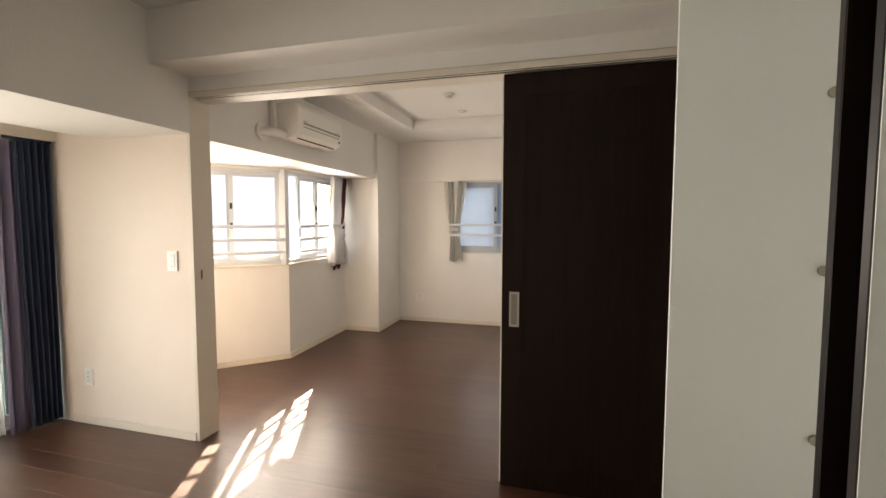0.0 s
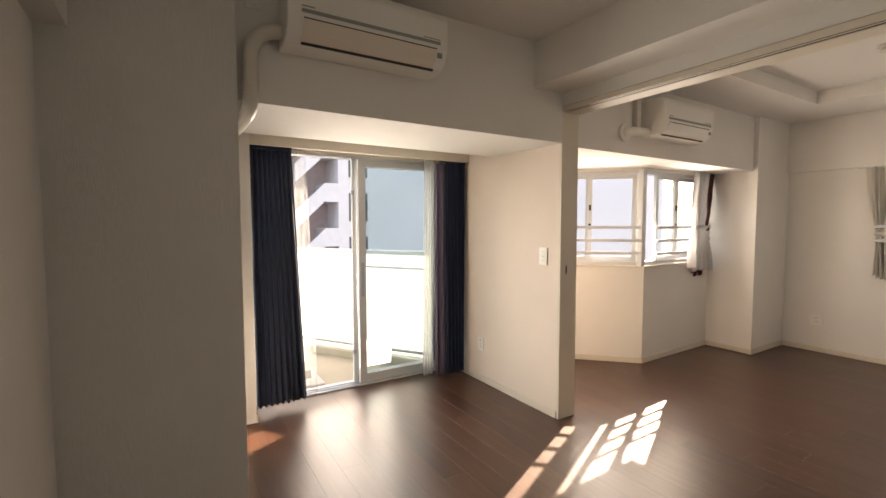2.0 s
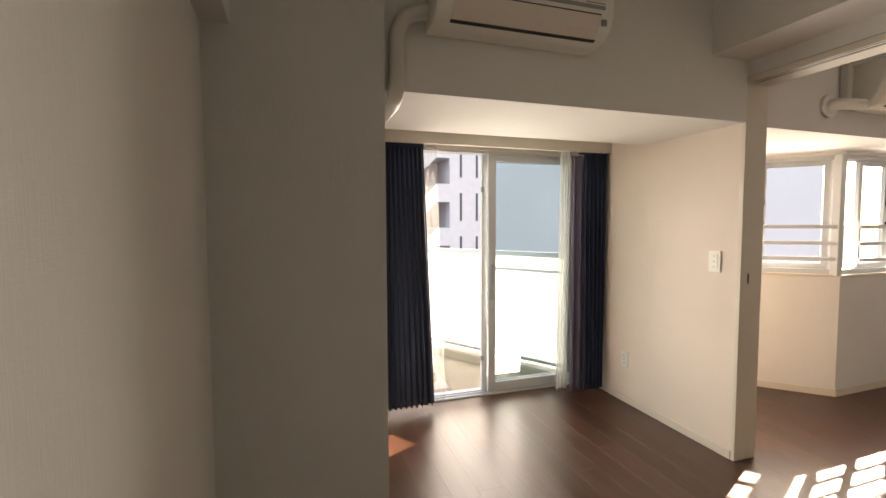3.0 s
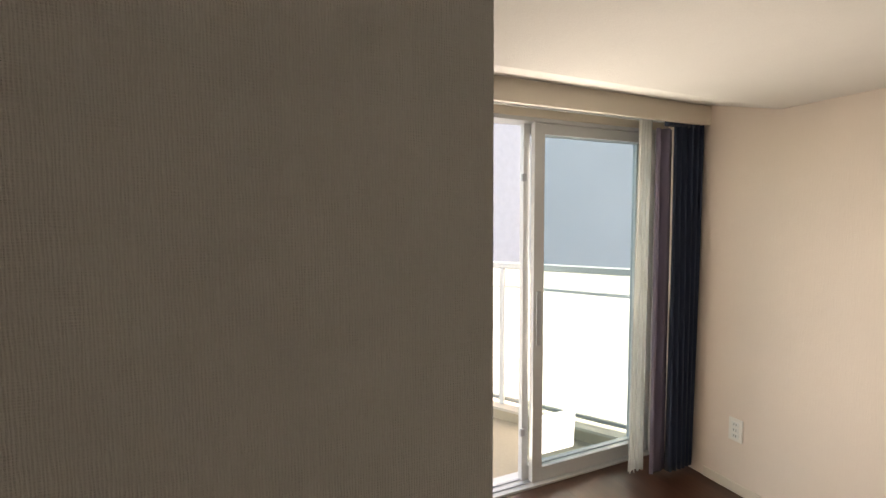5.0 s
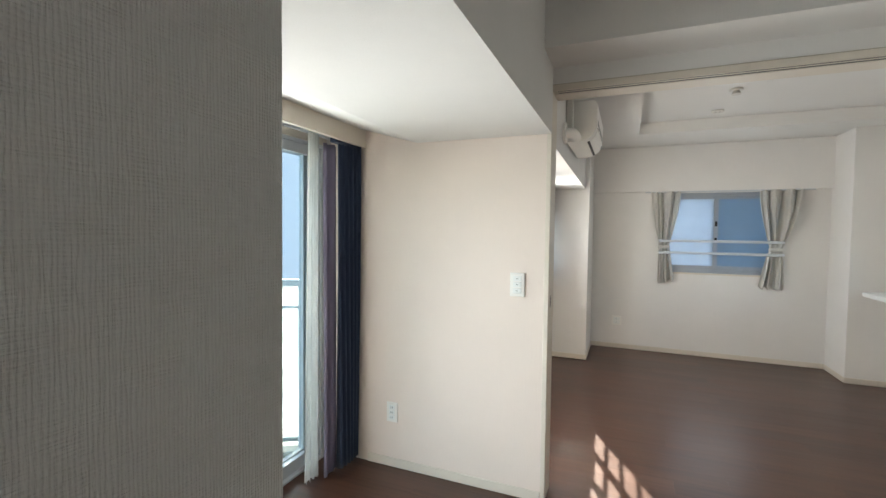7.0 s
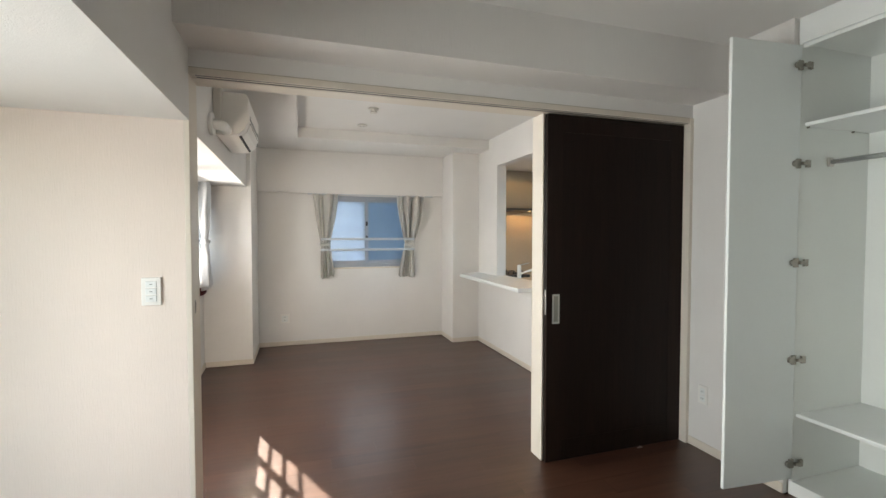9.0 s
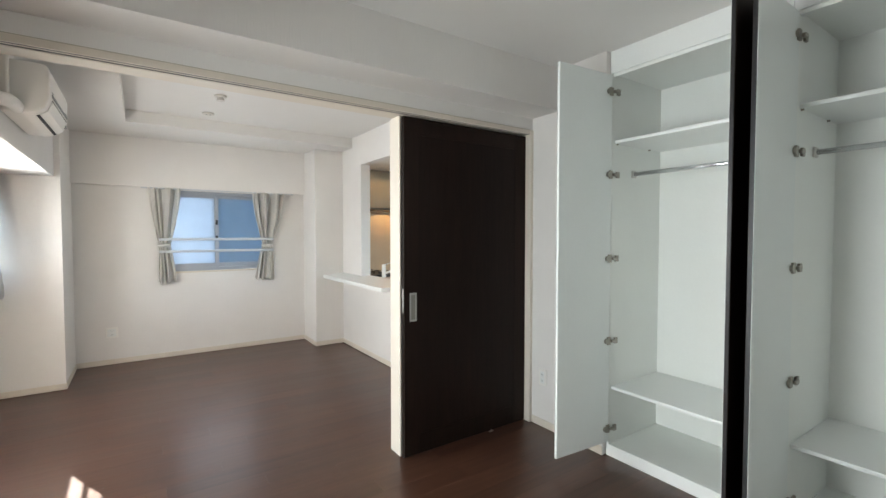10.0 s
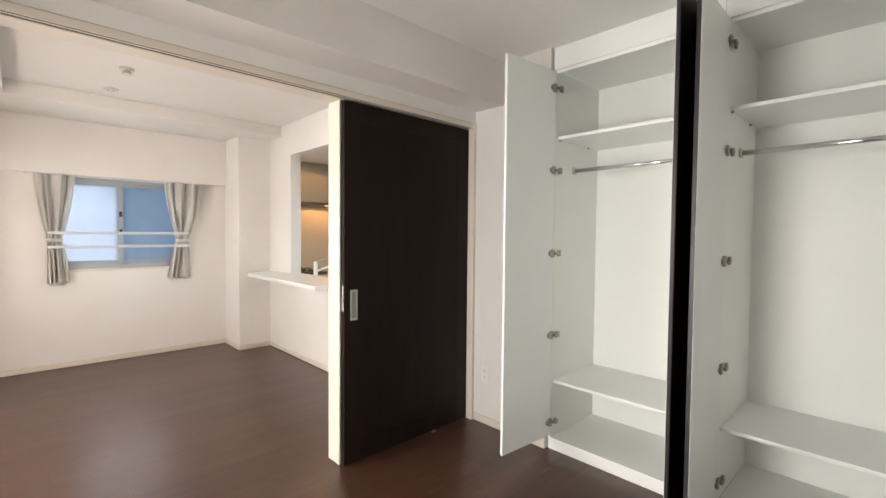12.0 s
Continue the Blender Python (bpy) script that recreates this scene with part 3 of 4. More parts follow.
part("conduit", tube(new_bm(), pts, 0.034), M_PLASTIC2, pipe, smooth=True)
duct = thing("pipe_cover", (-0.0385, 0.735, 2.175), "white wall duct with round flange beside the air conditioner", "pipe")
part("flange", cyl(new_bm(), (0.0, 0.0, 0.0), (0.022, 0.0, 0.0), 0.072, 28, bevel=0.006), M_PLASTIC, duct)
part("elbow", tube(new_bm(), curve_pts([(0.02, 0.0, 0.0), (0.04, 0.004, 0.0), (0.056, 0.025, 0.002), (0.062, 0.07, 0.006), (0.062, 0.219, 0.012)]), 0.035, 18), M_PLASTIC, duct, smooth=True)
part("riser", a_box(0.0, 0.10, 0.03, 0.05, 0.15, 0.38, bevel=0.008), M_PLASTIC2, duct)


# ---- switches and sockets ----
def wall_plate(at, rz, label, category, w, h, rows, group):
    """A plate that faces -y before it is turned."""
    p = thing(category.replace(" ", "_"), at, label, category, group, rz=rz)
    part("plate", a_box(-w / 2, -0.009, -h / 2, w / 2, -0.0005, h / 2, bevel=0.003), M_PLASTIC, p)
    rh = (h - 0.03) / rows
    for k in range(rows):
        z = -h / 2 + 0.015 + k * rh
        b = part("rocker" if "switch" in category else "socket", a_box(-w / 2 + 0.018, -0.0125, z + 0.0025, w / 2 - 0.018, -0.0085, z + rh - 0.0025, bevel=0.0015, seg=1), M_WHITE, p)
        if "switch" in category:
            part("indicator", a_box(-0.006, -0.0132, z + rh / 2 - 0.002, 0.006, -0.0122, z + rh / 2 + 0.002), M_GREYSTRIPE, b)
        else:
            for s in (-0.006, 0.006):
                part("slot", a_box(s - 0.001, -0.0132, z + rh / 2 - 0.006, s + 0.001, -0.0122, z + rh / 2 + 0.006), M_VENT, b)
    return p


wall_plate((-0.171, 0.0, 1.2), 0, "white triple light switch on the cream papered wall", "light switch", 0.082, 0.132, 3, "")
wall_plate((-0.953, 0.0, 0.35), 0, "white wall socket near the balcony curtain", "wall socket", 0.075, 0.125, 3, "wall sockets")
wall_plate((3.10, -0.127, 0.382), -90, "white wall socket beside the sliding door", "wall socket", 0.075, 0.125, 2, "wall sockets")
wall_plate((0.29, 3.755, 0.36), 0, "white wall socket on the far wall", "wall socket", 0.115, 0.12, 2, "wall sockets")
wall_plate((0.0, -2.035, 2.50), 90, "white socket plate beside the air conditioner", "wall socket", 0.07, 0.12, 1, "wall sockets")

# ---- ceiling fixtures ----
det = thing("smoke_detector", (1.19, 1.93, 2.70), "small white smoke detector on the coffer ceiling", "smoke detector")
part("base", cyl(new_bm(), (0, 0, 0), (0, 0, -0.015), 0.05, 28, bevel=0.003), M_PLASTIC2, det)
part("sensor_head", cyl(new_bm(), (0, 0, -0.015), (0, 0, -0.045), 0.022, 20, 0.036), M_PLASTIC2, det, "tapered sensor head")
rose = thing("ceiling_rose", (1.17, 2.62, 2.70), "white round ceiling rose with no lamp", "ceiling rose")
part("disc", cyl(new_bm(), (0, 0, 0), (0, 0, -0.014), 0.055, 30, bevel=0.003), M_PLASTIC2, rose)
for s in (-1, 1):
    part("contact_slot", a_box(s * 0.018 - 0.004, -0.014, -0.018, s * 0.018 + 0.004, 0.014, -0.0135, bevel=0.001, seg=1), M_GREYSTRIPE, rose)


# ---- windows ----
def ring(bm, w, h, wide, y0, y1, low=None, top=None):
    """A rectangular frame in x and z."""
    low, top = low or wide, top or wide
    box(bm, 0, y0, 0, wide, y1, h)
    box(bm, w - wide, y0, 0, w, y1, h)
    box(bm, wide, y0, 0, w - wide, y1, low)
    box(bm, wide, y0, h - top, w - wide, y1, h)
    return bm


def window_unit(name, m, w, h, panes, bars, label, frame_mat, glass_mats, shadow, bar_from=0.0, bar_to=None, bar_y=-0.02):
    """Local x runs along the wall, +y points outdoors, z up."""
    u = thing(name, (0, 0, 0), label, "window", kind="structure")
    u.matrix_basis = m
    part("window_frame", ring(new_bm(), w, h, 0.035, 0.02, 0.12, 0.05, 0.035), frame_mat, u)
    part("window_sill", a_box(0.0, -0.012, -0.008, w, 0.02, 0.012, bevel=0.003), M_TRIM, u)
    bar_end = w if bar_to is None else bar_to
    for k, (x0, x1) in enumerate(panes):
        y0 = 0.035 if k % 2 == 0 else 0.07
        bm = ring(new_bm(), x1 - x0, h - 0.06, 0.045, 0.0, 0.03, 0.07, 0.045)
        bmesh.ops.translate(bm, vec=(x0, y0, 0.03), verts=bm.verts[:])
        sash = part("sash", bm, frame_mat, u)
        g = part("pane", a_box(x0 + 0.04, y0 + 0.012, 0.09, x1 - 0.04, y0 + 0.017, h - 0.07), glass_mats[k % len(glass_mats)], sash)
        g.visible_shadow = shadow
        if k % 2 == 0:
            xl = x1 - 0.022
            for zz in (0.42 * h, 0.62 * h):
                part("latch", a_box(xl - 0.012, y0 - 0.018, zz - 0.03, xl + 0.012, y0, zz + 0.03, bevel=0.004, seg=1), M_VENT, sash)
    for z in bars:
        bar = part("guard_bar", a_box(bar_from, bar_y, z - 0.016, bar_end, bar_y + 0.014, z + 0.016, bevel=0.004, seg=1), M_ALUL, u)
        if bar_y < -0.05:
            for x in (bar_from + 0.014, bar_end - 0.014):
                part("bracket", a_box(x - 0.011, bar_y + 0.014, z - 0.012, x + 0.011, -0.004, z + 0.012, bevel=0.002, seg=1), M_ALU, bar)
    if bars and bar_y > -0.05:
        for x in (bar_from + 0.012, bar_end - 0.012):
            part("bar_post", a_box(x - 0.012, bar_y + 0.014, min(bars) - 0.05, x + 0.012, 0.02, max(bars) + 0.05, bevel=0.002, seg=1), frame_mat, u)
    return u


def along(p, q, z):
    """The frame of a window that runs from p to q with the outdoors at its far side."""
    d = Vector((q[0] - p[0], q[1] - p[1], 0)).normalized()
    return Matrix.Translation((p[0], p[1], z)) @ Matrix((( d.x, -d.y, 0, 0), (d.y, d.x, 0, 0), (0, 0, 1, 0), (0, 0, 0, 1)))


L1 = (Vector(BAY_C) - Vector(BAY_B)).length
window_unit("window_1", along(BAY_B, BAY_C, 1.0), L1 - 0.03, 0.985, ((0.03, L1 / 2 + 0.03), (L1 / 2 - 0.03, L1 - 0.065)), (0.14, 0.27, 0.405), "angled bay window with grey frame and three guard bars", M_ALUL, (M_GLASS,), False)
L2 = (Vector(BAY_D) - Vector(BAY_C)).length
window_unit("window_2", along(BAY_C, BAY_D, 1.0), L2, 0.985, ((0.25, 0.65), (0.695, L2 - 0.04)), (0.125, 0.262, 0.402), "bay side window with grey frame and three guard bars", M_ALUL, (M_GLASS,), False, 0.2)
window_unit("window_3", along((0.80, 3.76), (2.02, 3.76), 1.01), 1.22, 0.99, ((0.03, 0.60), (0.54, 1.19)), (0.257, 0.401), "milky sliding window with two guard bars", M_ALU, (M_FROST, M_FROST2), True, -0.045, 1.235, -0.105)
structure("trim_bay_post", a_box(-0.545, 1.672, 1.0, -0.487, 1.735, 1.985, bevel=0.004), M_ALUL, "pale corner post of the bay window", "trim")


def balcony_window():
    u = thing("window_4", (-1.43, -1.88, 0.0), "tall balcony sliding window, one half open", "window", kind="structure")
    W, H = 1.82, 2.06
    bm = new_bm()
    box(bm, -0.12, 0.0, -0.02, 0.0, 0.035, H)
    box(bm, -0.12, W - 0.035, -0.02, 0.0, W, H)
    box(bm, -0.12, 0.035, H - 0.05, 0.0, W - 0.035, H)
    part("window_frame", bm, M_ALUL, u)
    part("window_sill", a_box(-0.15, 0.035, -0.02, 0.008, W - 0.035, 0.012, bevel=0.003), M_ALUL, u, "pale threshold with sliding tracks")
    for x in (-0.03, -0.075):
        part("track", a_box(x - 0.006, 0.036, 0.012, x + 0.006, W - 0.036, 0.02), M_ALU, u)
    for k, (y0, y1, x) in enumerate(((0.90, W - 0.04, -0.045), (0.86, W - 0.08, -0.09))):
        bm = new_bm()
        fr = 0.065 if k == 0 else 0.04
        box(bm, x, y0, 0.02, x + 0.034, y0 + fr, H - 0.052)
        box(bm, x, y1 - 0.06, 0.02, x + 0.034, y1, H - 0.052)
        box(bm, x, y0 + fr, 0.02, x + 0.034, y1 - 0.06, 0.095)
        box(bm, x, y0 + fr, H - 0.11, x + 0.034, y1 - 0.06, H - 0.052)
        sash = part("sash", bm, M_ALUL, u)
        g = part("pane", a_box(x + 0.014, y0 + fr - 0.005, 0.09, x + 0.019, y1 - 0.055, H - 0.105), M_TINT, sash)
        g.visible_shadow = False
    hand = part("pull_handle", a_box(-0.011, 0.915, 0.80, -0.003, 0.945, 1.10, bevel=0.003), M_ALU, u)
    for z in (0.3, 1.72):
        part("bracket", a_box(-0.06, 0.845, z - 0.02, -0.045, 0.875, z + 0.02, bevel=0.003, seg=1), M_ALU, u)
    part("reveal_head", a_box(0.001, 0.0, H - 0.03, 0.012, W, H + 0.015), M_TRIM, u)


balcony_window()


# ---- curtains ----
def drape(name, path, z_top, z_bot, folds, amp, mat, parent, axis="y", seed=0, label="", nv=26, slant=0.0, v_tie=None):
    """Hanging cloth. path(v): the two ends along the rail and the middle plane's offset, v from 0 at the top to 1 at the hem."""
    rnd = random.Random(seed)
    bm = new_bm()
    nu = max(24, folds * 10)
    loose = 0.5 if v_tie is None else 1.5
    phase = [rnd.uniform(-loose, loose) for _ in range(folds + 2)]
    rows = []
    for j in range(nv + 1):
        v = j / nv
        a, b, off = path(v)
        row = []
        for i in range(nu + 1):
            s = i / nu
            f = s * folds
            if v_tie is not None:
                f += folds * (0.10 * math.sin(2 * math.pi * s + seed) + 0.05 * math.sin(4 * math.pi * s + 2 * seed + 2.5 * v)) * math.sin(math.pi * s)
                f = min(max(f, 0.0), folds)
            k = int(min(f, folds - 1e-6))
            wob = phase[k] * (1 - (f - k)) + phase[k + 1] * (f - k)
            wave = math.sin(2 * math.pi * f + wob * (0.6 + v)) * amp * (0.75 + 0.5 * math.sin(3.1 * s + 1.7 * v + seed))
            e = a + (b - a) * (s + 0.25 / folds * math.sin(4 * math.pi * f + wob) * 0.25)
            if v_tie is not None:
                # pinched at the tie, loose and crumpled above and below it
                wave *= 0.45 + 1.05 * min(1.0, abs(v - v_tie) / 0.16)
                wave += 0.007 * math.sin(9.0 * s + 13.0 * v + seed) * min(1.0, abs(v - v_tie) / 0.1)
            z = z_top + (z_bot - z_top) * v + slant * (s - 0.5) * v ** 4 + ((0.012 if v_tie is None else 0.022) * math.sin(2 * math.pi * f + 0.7) * v ** 6)
            row.append(bm.verts.new((off + wave, e, z) if axis == "y" else (e, off + wave, z)))
        rows.append(row)
    for r0, r1 in zip(rows, rows[1:]):
        for i in range(nu):
            bm.faces.new((r0[i], r0[i + 1], r1[i + 1], r1[i]))
    ob = part(name, bm, mat, parent, label, smooth=True)
    sol = ob.modifiers.new("thickness", "SOLIDIFY")
    sol.thickness = 0.0025
    return ob


def straight(a0, b0, a1, b1, off=0.0):
    return lambda v: (a0 + (a1 - a0) * v, b0 + (b1 - b0) * v, off)


def tied(top, tie, hem, v_tie, off=0.0):
    def f(v):
        if v < v_tie:
            t = (v / v_tie) ** 1.6
            p, q = top, tie
        else:
            t = ((v - v_tie) / (1 - v_tie)) ** 0.7
            p, q = tie, hem
        return (p[0] + (q[0] - p[0]) * t, p[1] + (q[1] - p[1]) * t, off)
    return f


X_CUR = -1.285
c = thing("curtain", (X_CUR, -1.7, 0.0), "navy blue curtain drawn aside, hanging to the floor", "curtain", "balcony curtains")
drape("drape", straight(-0.18, 0.12, -0.17, 0.205), 2.05, 0.045, 9, 0.028, M_NAVY, c, seed=3)
part("gather_tape", a_box(-0.02, -0.185, 2.0, 0.02, 0.12, 2.055, bevel=0.004, seg=1), M_NAVY, c)
c = thing("curtain", (-1.208, -0.16, 0.0), "navy blue curtain with lilac edge, gathered beside the wall", "curtain", "balcony curtains")
drape("drape", straight(-0.07, 0.15, -0.055, 0.15), 2.05, 0.03, 6, 0.03, M_NAVY, c, seed=5)
drape("lining", straight(-0.165, -0.04, -0.165, -0.03, -0.035), 1.99, 0.02, 2, 0.022, M_LILAC, c, seed=6, label="lilac lining turned outwards")
part("gather_tape", a_box(-0.02, -0.12, 2.0, 0.02, 0.148, 2.055, bevel=0.004, seg=1), M_NAVY, c)
X_SH = -1.37
c = thing("sheer_curtain", (X_SH, -1.5, 0.0), "white sheer curtain drawn aside behind the navy one", "curtain", "balcony sheers")
drape("drape", straight(-0.25, 0.05, -0.25, 0.12), 2.04, 0.04, 7, 0.016, M_SHEER_THIN, c, seed=8)
c = thing("sheer_curtain", (-1.285, -0.4, 0.0), "white sheer curtain gathered beside the navy one", "curtain", "balcony sheers")
drape("drape", straight(0.0, 0.10, -0.03, 0.09), 2.04, 0.03, 4, 0.018, M_SHEER, c, seed=9)
rail = thing("curtain_rail", (-1.30, -0.95, 2.06), "pale double curtain rail under the pelmet", "curtain rail")
for dx in (0.02, -0.07):
    part("rail", a_box(dx - 0.008, -0.93, 0.0, dx + 0.008, 0.93, 0.02), M_ALUL, rail)
for k in range(5):
    part("bracket", a_box(-0.08, -0.8 + 0.4 * k, 0.02, 0.03, -0.78 + 0.4 * k, 0.1), M_ALUL, rail)


def tied_curtain(at, axis, top, tie, hem, z0, z1, v_tie, folds, mat, label, seed, group, slant):
    c = thing("curtain", at, label, "curtain", group)
    drape("drape", tied(top, tie, hem, v_tie), z0, z1, folds, 0.026, mat, c, axis, seed, nv=40, slant=slant, v_tie=v_tie)
    zt = z0 + (z1 - z0) * v_tie
    m0, m1 = tie[0] - 0.012, tie[1] + 0.012
    b = (-0.026, m0, zt - 0.02, 0.026, m1, zt + 0.02) if axis == "y" else (m0, -0.026, zt - 0.02, m1, 0.026, zt + 0.02)
    part("tie_band", a_box(*b, bevel=0.012), mat, c)
    return c


tied_curtain((0.83, 3.708, 0.0), "x", (-0.178, 0.153), (-0.076, 0.035), (-0.087, 0.098), 2.016, 0.905, 0.61, 4, M_LACE, "pale grey curtain tied back beside the milky window", 11, "far window curtains", 0.03)
tied_curtain((1.95, 3.708, 0.0), "x", (-0.162, 0.243), (-0.043, 0.072), (-0.146, 0.108), 2.016, 0.885, 0.61, 4, M_LACE, "pale grey curtain tied back at the milky window", 12, "far window curtains", -0.006)
tied_curtain((-0.425, 2.72, 0.0), "y", (-0.205, 0.05), (-0.21, 0.02), (-0.25, 0.24), 2.002, 0.925, 0.56, 4, M_VOILE, "white sheer curtain tied back at the bay window", 13, "bay curtains", 0.0)
tied_curtain((-0.468, 2.80, 0.0), "y", (0.0, 0.18), (0.0, 0.06), (-0.20, 0.0), 2.004, 0.865, 0.55, 4, M_WINE, "wine red curtain tied back behind a white one", 14, "bay curtains", 0.0)
rail = thing("curtain_rail", (1.41, 3.715, 2.02), "pale curtain rail under the far beam", "curtain rail")
part("rail", a_box(-0.82, -0.008, -0.016, 0.9, 0.008, 0.0), M_ALUL, rail)

# ---- kitchen ----
ctr = thing("counter", (2.475, 1.37, 0.915), "white serving counter with a slanted end", "counter")
bm = new_bm()
prism(bm, [(0.0, 0.0), (0.50, 0.0), (0.50, 1.884), (0.367, 1.884), (0.02, 1.68)], "z", 0.0, 0.04, bevel=0.004)
part("worktop", bm, M_WHITE, ctr)
part("bracket", a_box(0.25, 0.3, -0.03, 0.349, 0.33, 0.0), M_WHITE, ctr)
base = thing("kitchen_cabinet", (2.968, 1.0, 0.0), "white kitchen base cabinet under the worktop", "cabinet")
part("body", a_box(0.0, 0.0, 0.0, 0.60, 2.745, 0.84), M_WHITE, base)
for k in range(4):
    d = part("door", a_box(0.601, 0.01 + 0.685 * k, 0.08, 0.62, 0.68 + 0.685 * k, 0.83, bevel=0.002, seg=1), M_WHITE, base)
    part("handle", a_box(0.62, 0.3 + 0.685 * k, 0.72, 0.64, 0.42 + 0.685 * k, 0.735, bevel=0.003, seg=1), M_STEEL, d)
top = thing("worktop", (2.968, 1.0, 0.84), "pale stone kitchen worktop with a sink", "worktop")
part("slab", a_box(0.001, 0.0, 0.0, 0.63, 2.745, 0.04, bevel=0.004), M_CONC, top)
hob = thing("gas_hob", (3.27, 3.32, 0.88), "black gas hob with iron pan supports", "hob")
part("plate", a_box(-0.25, -0.29, 0.0, 0.25, 0.29, 0.04, bevel=0.005), M_BLACK, hob)
for sx, sy in ((-0.11, -0.13), (0.11, -0.13), (0.0, 0.15)):
    part("burner", cyl(new_bm(), (sx, sy, 0.04), (sx, sy, 0.058), 0.05, 20, 0.04), M_VENT, hob)
    for k in range(4):
        a = math.pi / 4 + k * math.pi / 2
        bm = new_bm()
        cyl(bm, (sx + 0.03 * math.cos(a), sy + 0.03 * math.sin(a), 0.08), (sx + 0.105 * math.cos(a), sy + 0.105 * math.sin(a), 0.08), 0.006, 8)
        cyl(bm, (sx + 0.10 * math.cos(a), sy + 0.10 * math.sin(a), 0.04), (sx + 0.10 * math.cos(a), sy + 0.10 * math.sin(a), 0.08), 0.006, 8)
        part("pan_support", bm, M_VENT, hob)
tap = thing("faucet", (3.075, 2.50, 0.88), "white and chrome single-lever kitchen faucet", "faucet")
part("body", cyl(new_bm(), (0, 0, 0), (0, 0, 0.215), 0.027, 20, 0.024, bevel=0.003), M_PLASTIC, tap, smooth=False)
part("spout", tube(new_bm(), curve_pts([(0.0, 0.0, 0.10), (0.06, -0.03, 0.125), (0.16, -0.09, 0.165), (0.22, -0.12, 0.17), (0.225, -0.122, 0.14)]), 0.013), M_PLASTIC, tap, smooth=True)
part("lever", tube(new_bm(), curve_pts([(0.0, 0.0, 0.21), (0.04, -0.03, 0.225), (0.10, -0.06, 0.24)]), 0.007), M_CHROME, tap, smooth=True)
hood = thing("range_hood", (3.35, 3.50, 1.822), "grey range hood and wall cabinet over the hob", "range hood")
part("cabinet_body", a_box(-0.36, -0.1, 0.03, 0.5, 0.254, 0.577, bevel=0.003), M_HOOD, hood)
part("visor", a_box(-0.36, -0.22, 0.0, 0.5, 0.254, 0.028, bevel=0.006), M_BLACK, hood, "thin dark visor")
part("hood_lamp", cyl(new_bm(), (0.4, -0.02, 0.0005), (0.4, -0.02, -0.004), 0.016, 20), M_LAMP_DIM, hood, "glowing warm hood lamp")
lampt = thing("downlight", (3.55, 2.95, 2.40), "small round warm downlight in the kitchen ceiling", "downlight")
bm = new_bm()
tube(bm, [(0, 0, 0.0), (0, 0, -0.006)], 0.05, 26)
part("rim", bm, M_PLASTIC, lampt)
part("lens", cyl(new_bm(), (0, 0, -0.0065), (0, 0, -0.009), 0.038, 24), M_LAMP, lampt, "glowing warm lens")
kl = new("kitchen_lamp", bpy.data.lights.new("kitchen_lamp", "SPOT"))
kl.data.energy, kl.data.color, kl.data.spot_size, kl.data.shadow_soft_size = 1.7, (1.0, 0.56, 0.22), radians(150), 0.04
kl.matrix_basis = look((3.55, 2.95, 2.385), (3.5, 3.05, 0))

hl = new("hood_light", bpy.data.lights.new("hood_light", "SPOT"))
hl.data.energy, hl.data.color, hl.data.spot_size, hl.data.shadow_soft_size = 1.1, (1.0, 0.56, 0.22), radians(165), 0.03
hl.matrix_basis = look((3.75, 3.48, 1.812), (3.72, 3.56, 0))

# ---- outdoors ----
PA, PD = Vector((-3.05, -0.94)), Vector((0.836, 0.548))


def on_par(s, off=0.0):
    n = Vector((-PD.y, PD.x))
    p = PA + PD * s + n * off
    return (p.x, p.y)


bm = new_bm()
prism(bm, [(-1.6, -3.2), (-1.6, 0.0), on_par(1.72), on_par(-3.2), (-6.3, -3.2)], "z", -0.3, -0.08)
structure("balcony_floor", bm, M_BALC, "beige sheeted balcony floor", "balcony")
bm = new_bm()
strip_wall(bm, on_par(-3.2, -0.10), on_par(1.70, -0.10), 0.2, -0.08, 0.0)
structure("balcony_kerb_face", bm, M_BALC, "beige sheeted kerb under the balcony screen", "kerb")
bm = new_bm()
strip_wall(bm, on_par(-3.2, -0.115), on_par(1.70, -0.115), 0.23, 0.0, 0.02)
structure("balcony_kerb", bm, M_CONC, "pale concrete kerb under the balcony screen", "kerb")
par = thing("balcony_railing", (PA.x, PA.y, 0.02), "white milky balcony screen with slim metal rails", "railing")
ang = math.degrees(math.atan2(PD.y, PD.x))
par.matrix_basis = pose(PA.x, PA.y, 0.02, 0, 0, ang)
for z0, z1, dy in ((1.09, 1.135, 0.03), (0.935, 0.955, 0.012), (0.02, 0.05, 0.015)):
    part("rail", a_box(-3.2, -dy, z0, 1.70, dy, z1, bevel=0.005, seg=1), M_ALUL if z0 > 0.5 else M_GREYSTRIPE, par)
for k in range(6):
    x = -3.15 + k * 0.965
    part("post", a_box(x - 0.02, -0.045, 0.0, x + 0.02, -0.015, 1.09, bevel=0.003, seg=1), M_ALUL, par)
    if k < 5:
        part("screen_panel", a_box(x + 0.01, 0.0, 0.055, x + 0.955, 0.008, 0.93), M_PANEL, par, "milky white screen panel")
        part("upper_panel", a_box(x + 0.01, 0.0, 0.957, x + 0.955, 0.008, 1.088), M_PANEL, par)
# Pale block put in place of an unidentified white shape on the floor.
step = thing("pale_block", (-1.95, -1.55, -0.08), "low pale block in place of a white shape on the balcony floor", "step")
part("slab", a_box(-0.25, -0.45, 0.0, 0.25, 0.33, 0.07, bevel=0.01), M_CONC, step)
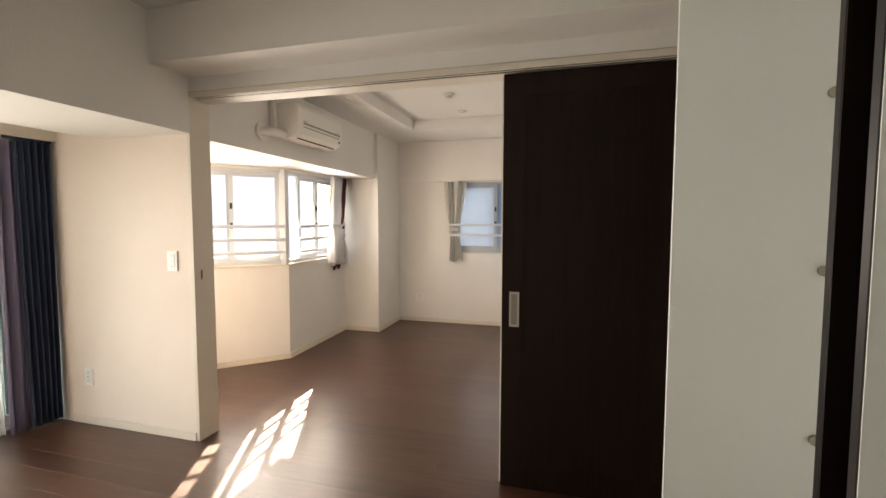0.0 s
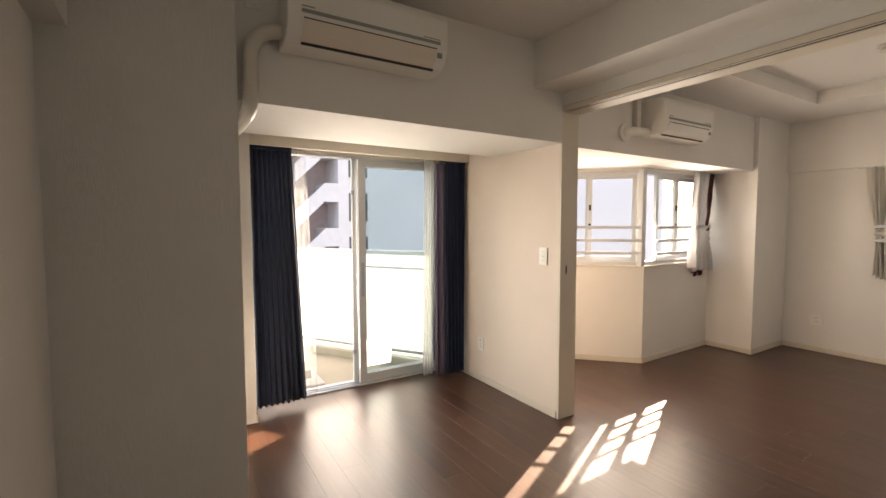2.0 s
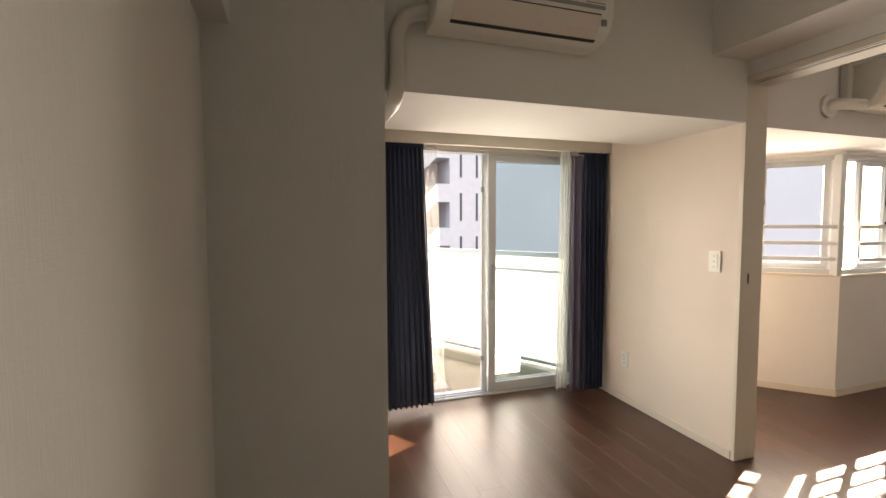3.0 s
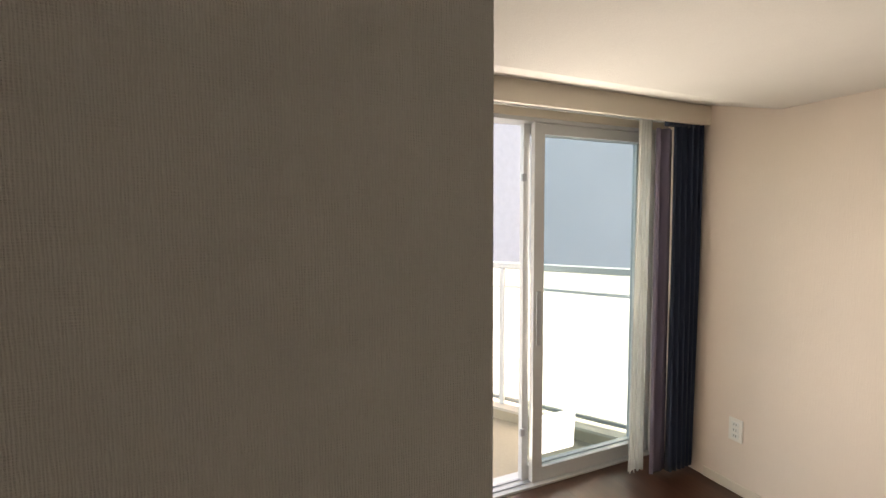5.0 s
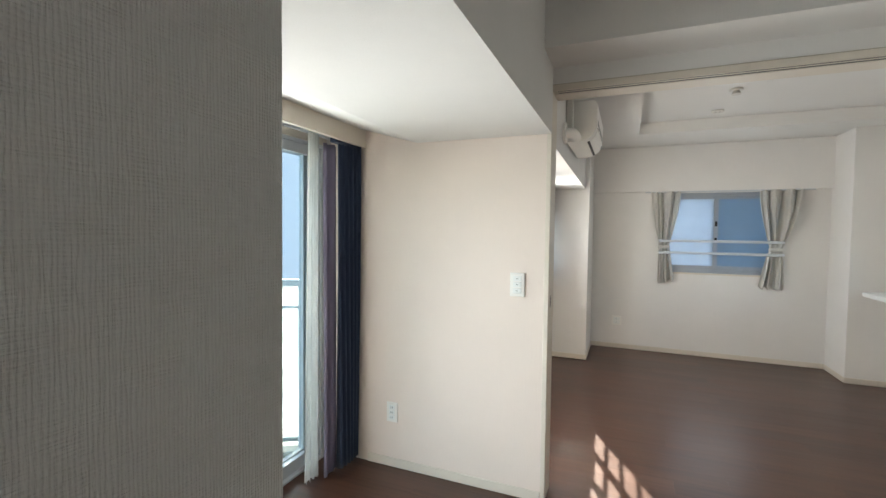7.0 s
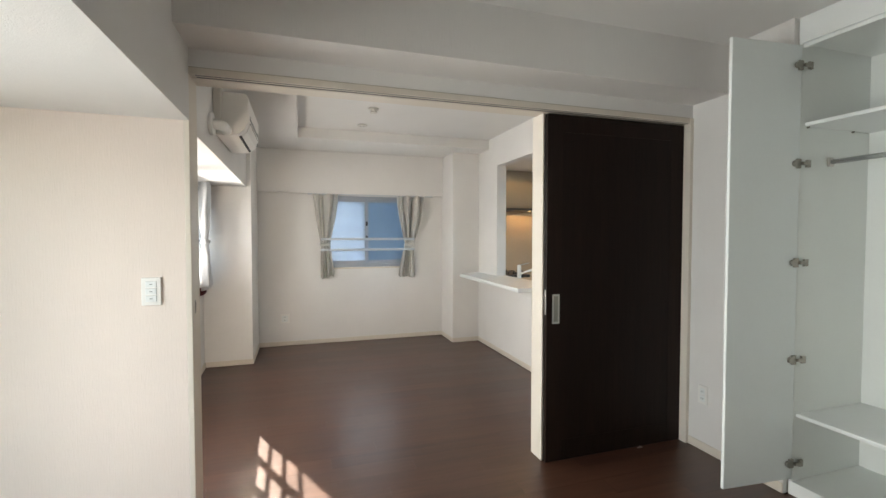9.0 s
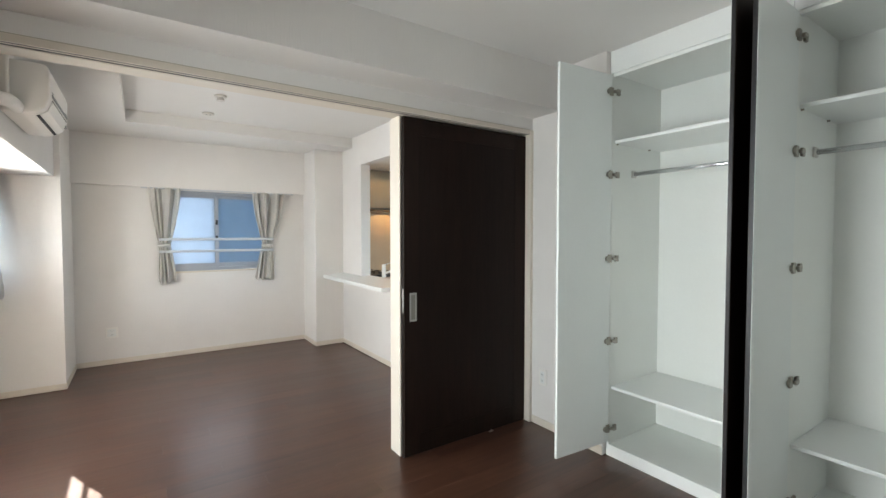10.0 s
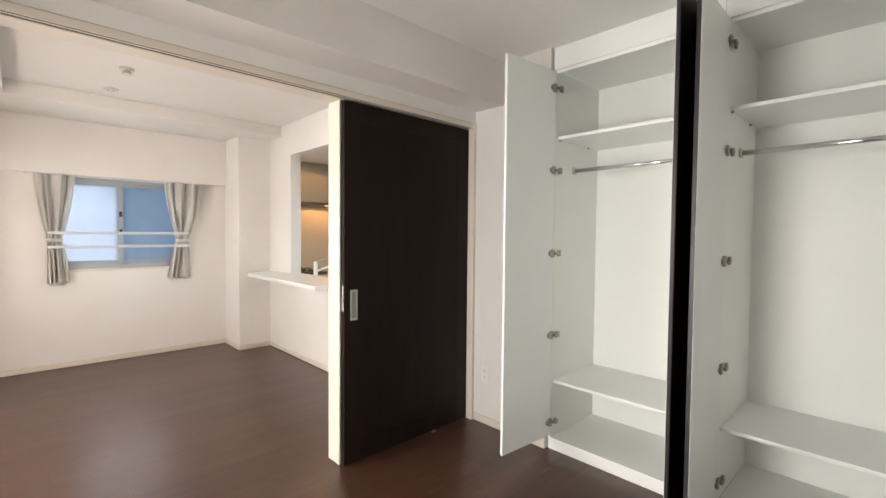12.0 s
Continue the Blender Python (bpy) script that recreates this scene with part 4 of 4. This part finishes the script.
part("foot", a_box(-0.05, 0.12, 0.07, 0.06, 0.25, 0.15, bevel=0.006), M_BALC, step)

structure("ground", boxes((-2500, -2500, -14.2, 2500, 2500, -14.0)), M_GROUND, "asphalt ground far below", "ground")


def apartment_block():
    """The pale block across the street: open stairs and narrow windows, storey by storey."""
    b = thing("apartment_building", (-26.0, 6.0, -14.0), "pale rendered apartment building with open white stairs", "building")
    S = 2.9
    part("wall", boxes((-9, 1.05, 0.0, 0.0, 37.0, 34.0), (-9, -1.9, 0.0, -2.6, 1.05, 34.0), (-9, -14.0, 0.0, 0.0, -1.9, 34.0)), M_FACADE, b)
    part("roof", boxes((-9.2, -14.2, 34.0, 0.2, 37.2, 34.5)), M_CONC, b)
    part("stair_back", boxes((-2.6, -1.9, 0.0, -2.55, 1.05, 34.0)), M_FACADE2, b)
    for k in range(11):
        z = k * S + 0.6
        bm = new_bm()
        prism(bm, [(-1.7, z), (0.2, z + S * 0.62), (0.2, z + S * 0.62 + 1.15), (-1.7, z + 1.15)], "x", -0.18, 0.02)
        part("stair_flight", bm, M_FACADE, b, "white slanted stair parapet")
        part("landing", boxes((-2.5, 0.2, z + S * 0.60, 0.02, 1.04, z + S * 0.60 + 1.2)), M_FACADE, b)
        for y in (2.9, 1.75):
            w = part("window", boxes((-0.02, y, z + 0.5, 0.012, y + 0.16, z + 2.35)), M_SLIT, b, "narrow dark window slit")
            part("sill", boxes((0.0, y - 0.04, z + 0.42, 0.05, y + 0.2, z + 0.5)), M_CONC, w)
        for y in (-4.2, -6.8, -9.4, -12.0):
            w = part("window", boxes((-0.02, y, z + 0.6, 0.012, y + 1.5, z + 2.0)), M_SLIT, b, "dark window")
            part("sill", boxes((0.0, y - 0.05, z + 0.5, 0.07, y + 1.55, z + 0.6)), M_CONC, w)
            part("window_frame", boxes((0.012, y + 0.72, z + 0.6, 0.03, y + 0.78, z + 2.0)), M_ALUL, w)


apartment_block()
# Unseen block, added to keep the sun off the milky far window.
nb = thing("apartment_building", (3.0, 6.6, -14.0), "unseen pale neighbour building added to shade the far window", "building")
part("wall", boxes((-3.6, 0.0, 0.0, 9.0, 8.0, 26.0)), M_FACADE, nb)
part("roof", boxes((-3.75, -0.1, 26.0, 9.1, 8.1, 26.4)), M_CONC, nb)

# ---- floor boards, last ----
BW, BL, BH = 0.1515, 1.212, 0.012
board_meshes = {}


def board(x0, x1, y0):
    key = round(x1 - x0, 3)
    if key not in board_meshes:
        bm = a_box(0.0001, 0.0001, 0.0, key - 0.0001, BW - 0.0001, BH)
        top_edges = [e for e in bm.edges if all(v.co.z > BH - 1e-5 for v in e.verts)]
        bmesh.ops.bevel(bm, geom=top_edges, offset=0.0003, segments=1, affect="EDGES")
        me = bpy.data.meshes.new("floor_board")
        bm.to_mesh(me)
        bm.free()
        me.materials.append(M_FLOOR)
        board_meshes[key] = me
    ob = new("floor_board", board_meshes[key])
    ob.parent = bpy.data.objects["floor"]
    ob.location = (x0, y0, -BH)


y, k = -2.79, 0
while y < 3.74:
    x_lo, x_hi = (-1.42, 3.14) if y < -0.81 else (-1.42, 3.1) if y < -0.1 else (-1.24, 3.1) if y < 0.1 else (-1.24, 2.82)
    x = x_lo - (0.0, 0.505, 0.202, 0.808)[k % 4]
    while x < x_hi:
        a, b_ = max(x, x_lo), min(x + BL, x_hi)
        if b_ - a > 0.02:
            board(a, b_, y)
        x += BL
    y += BW
    k += 1
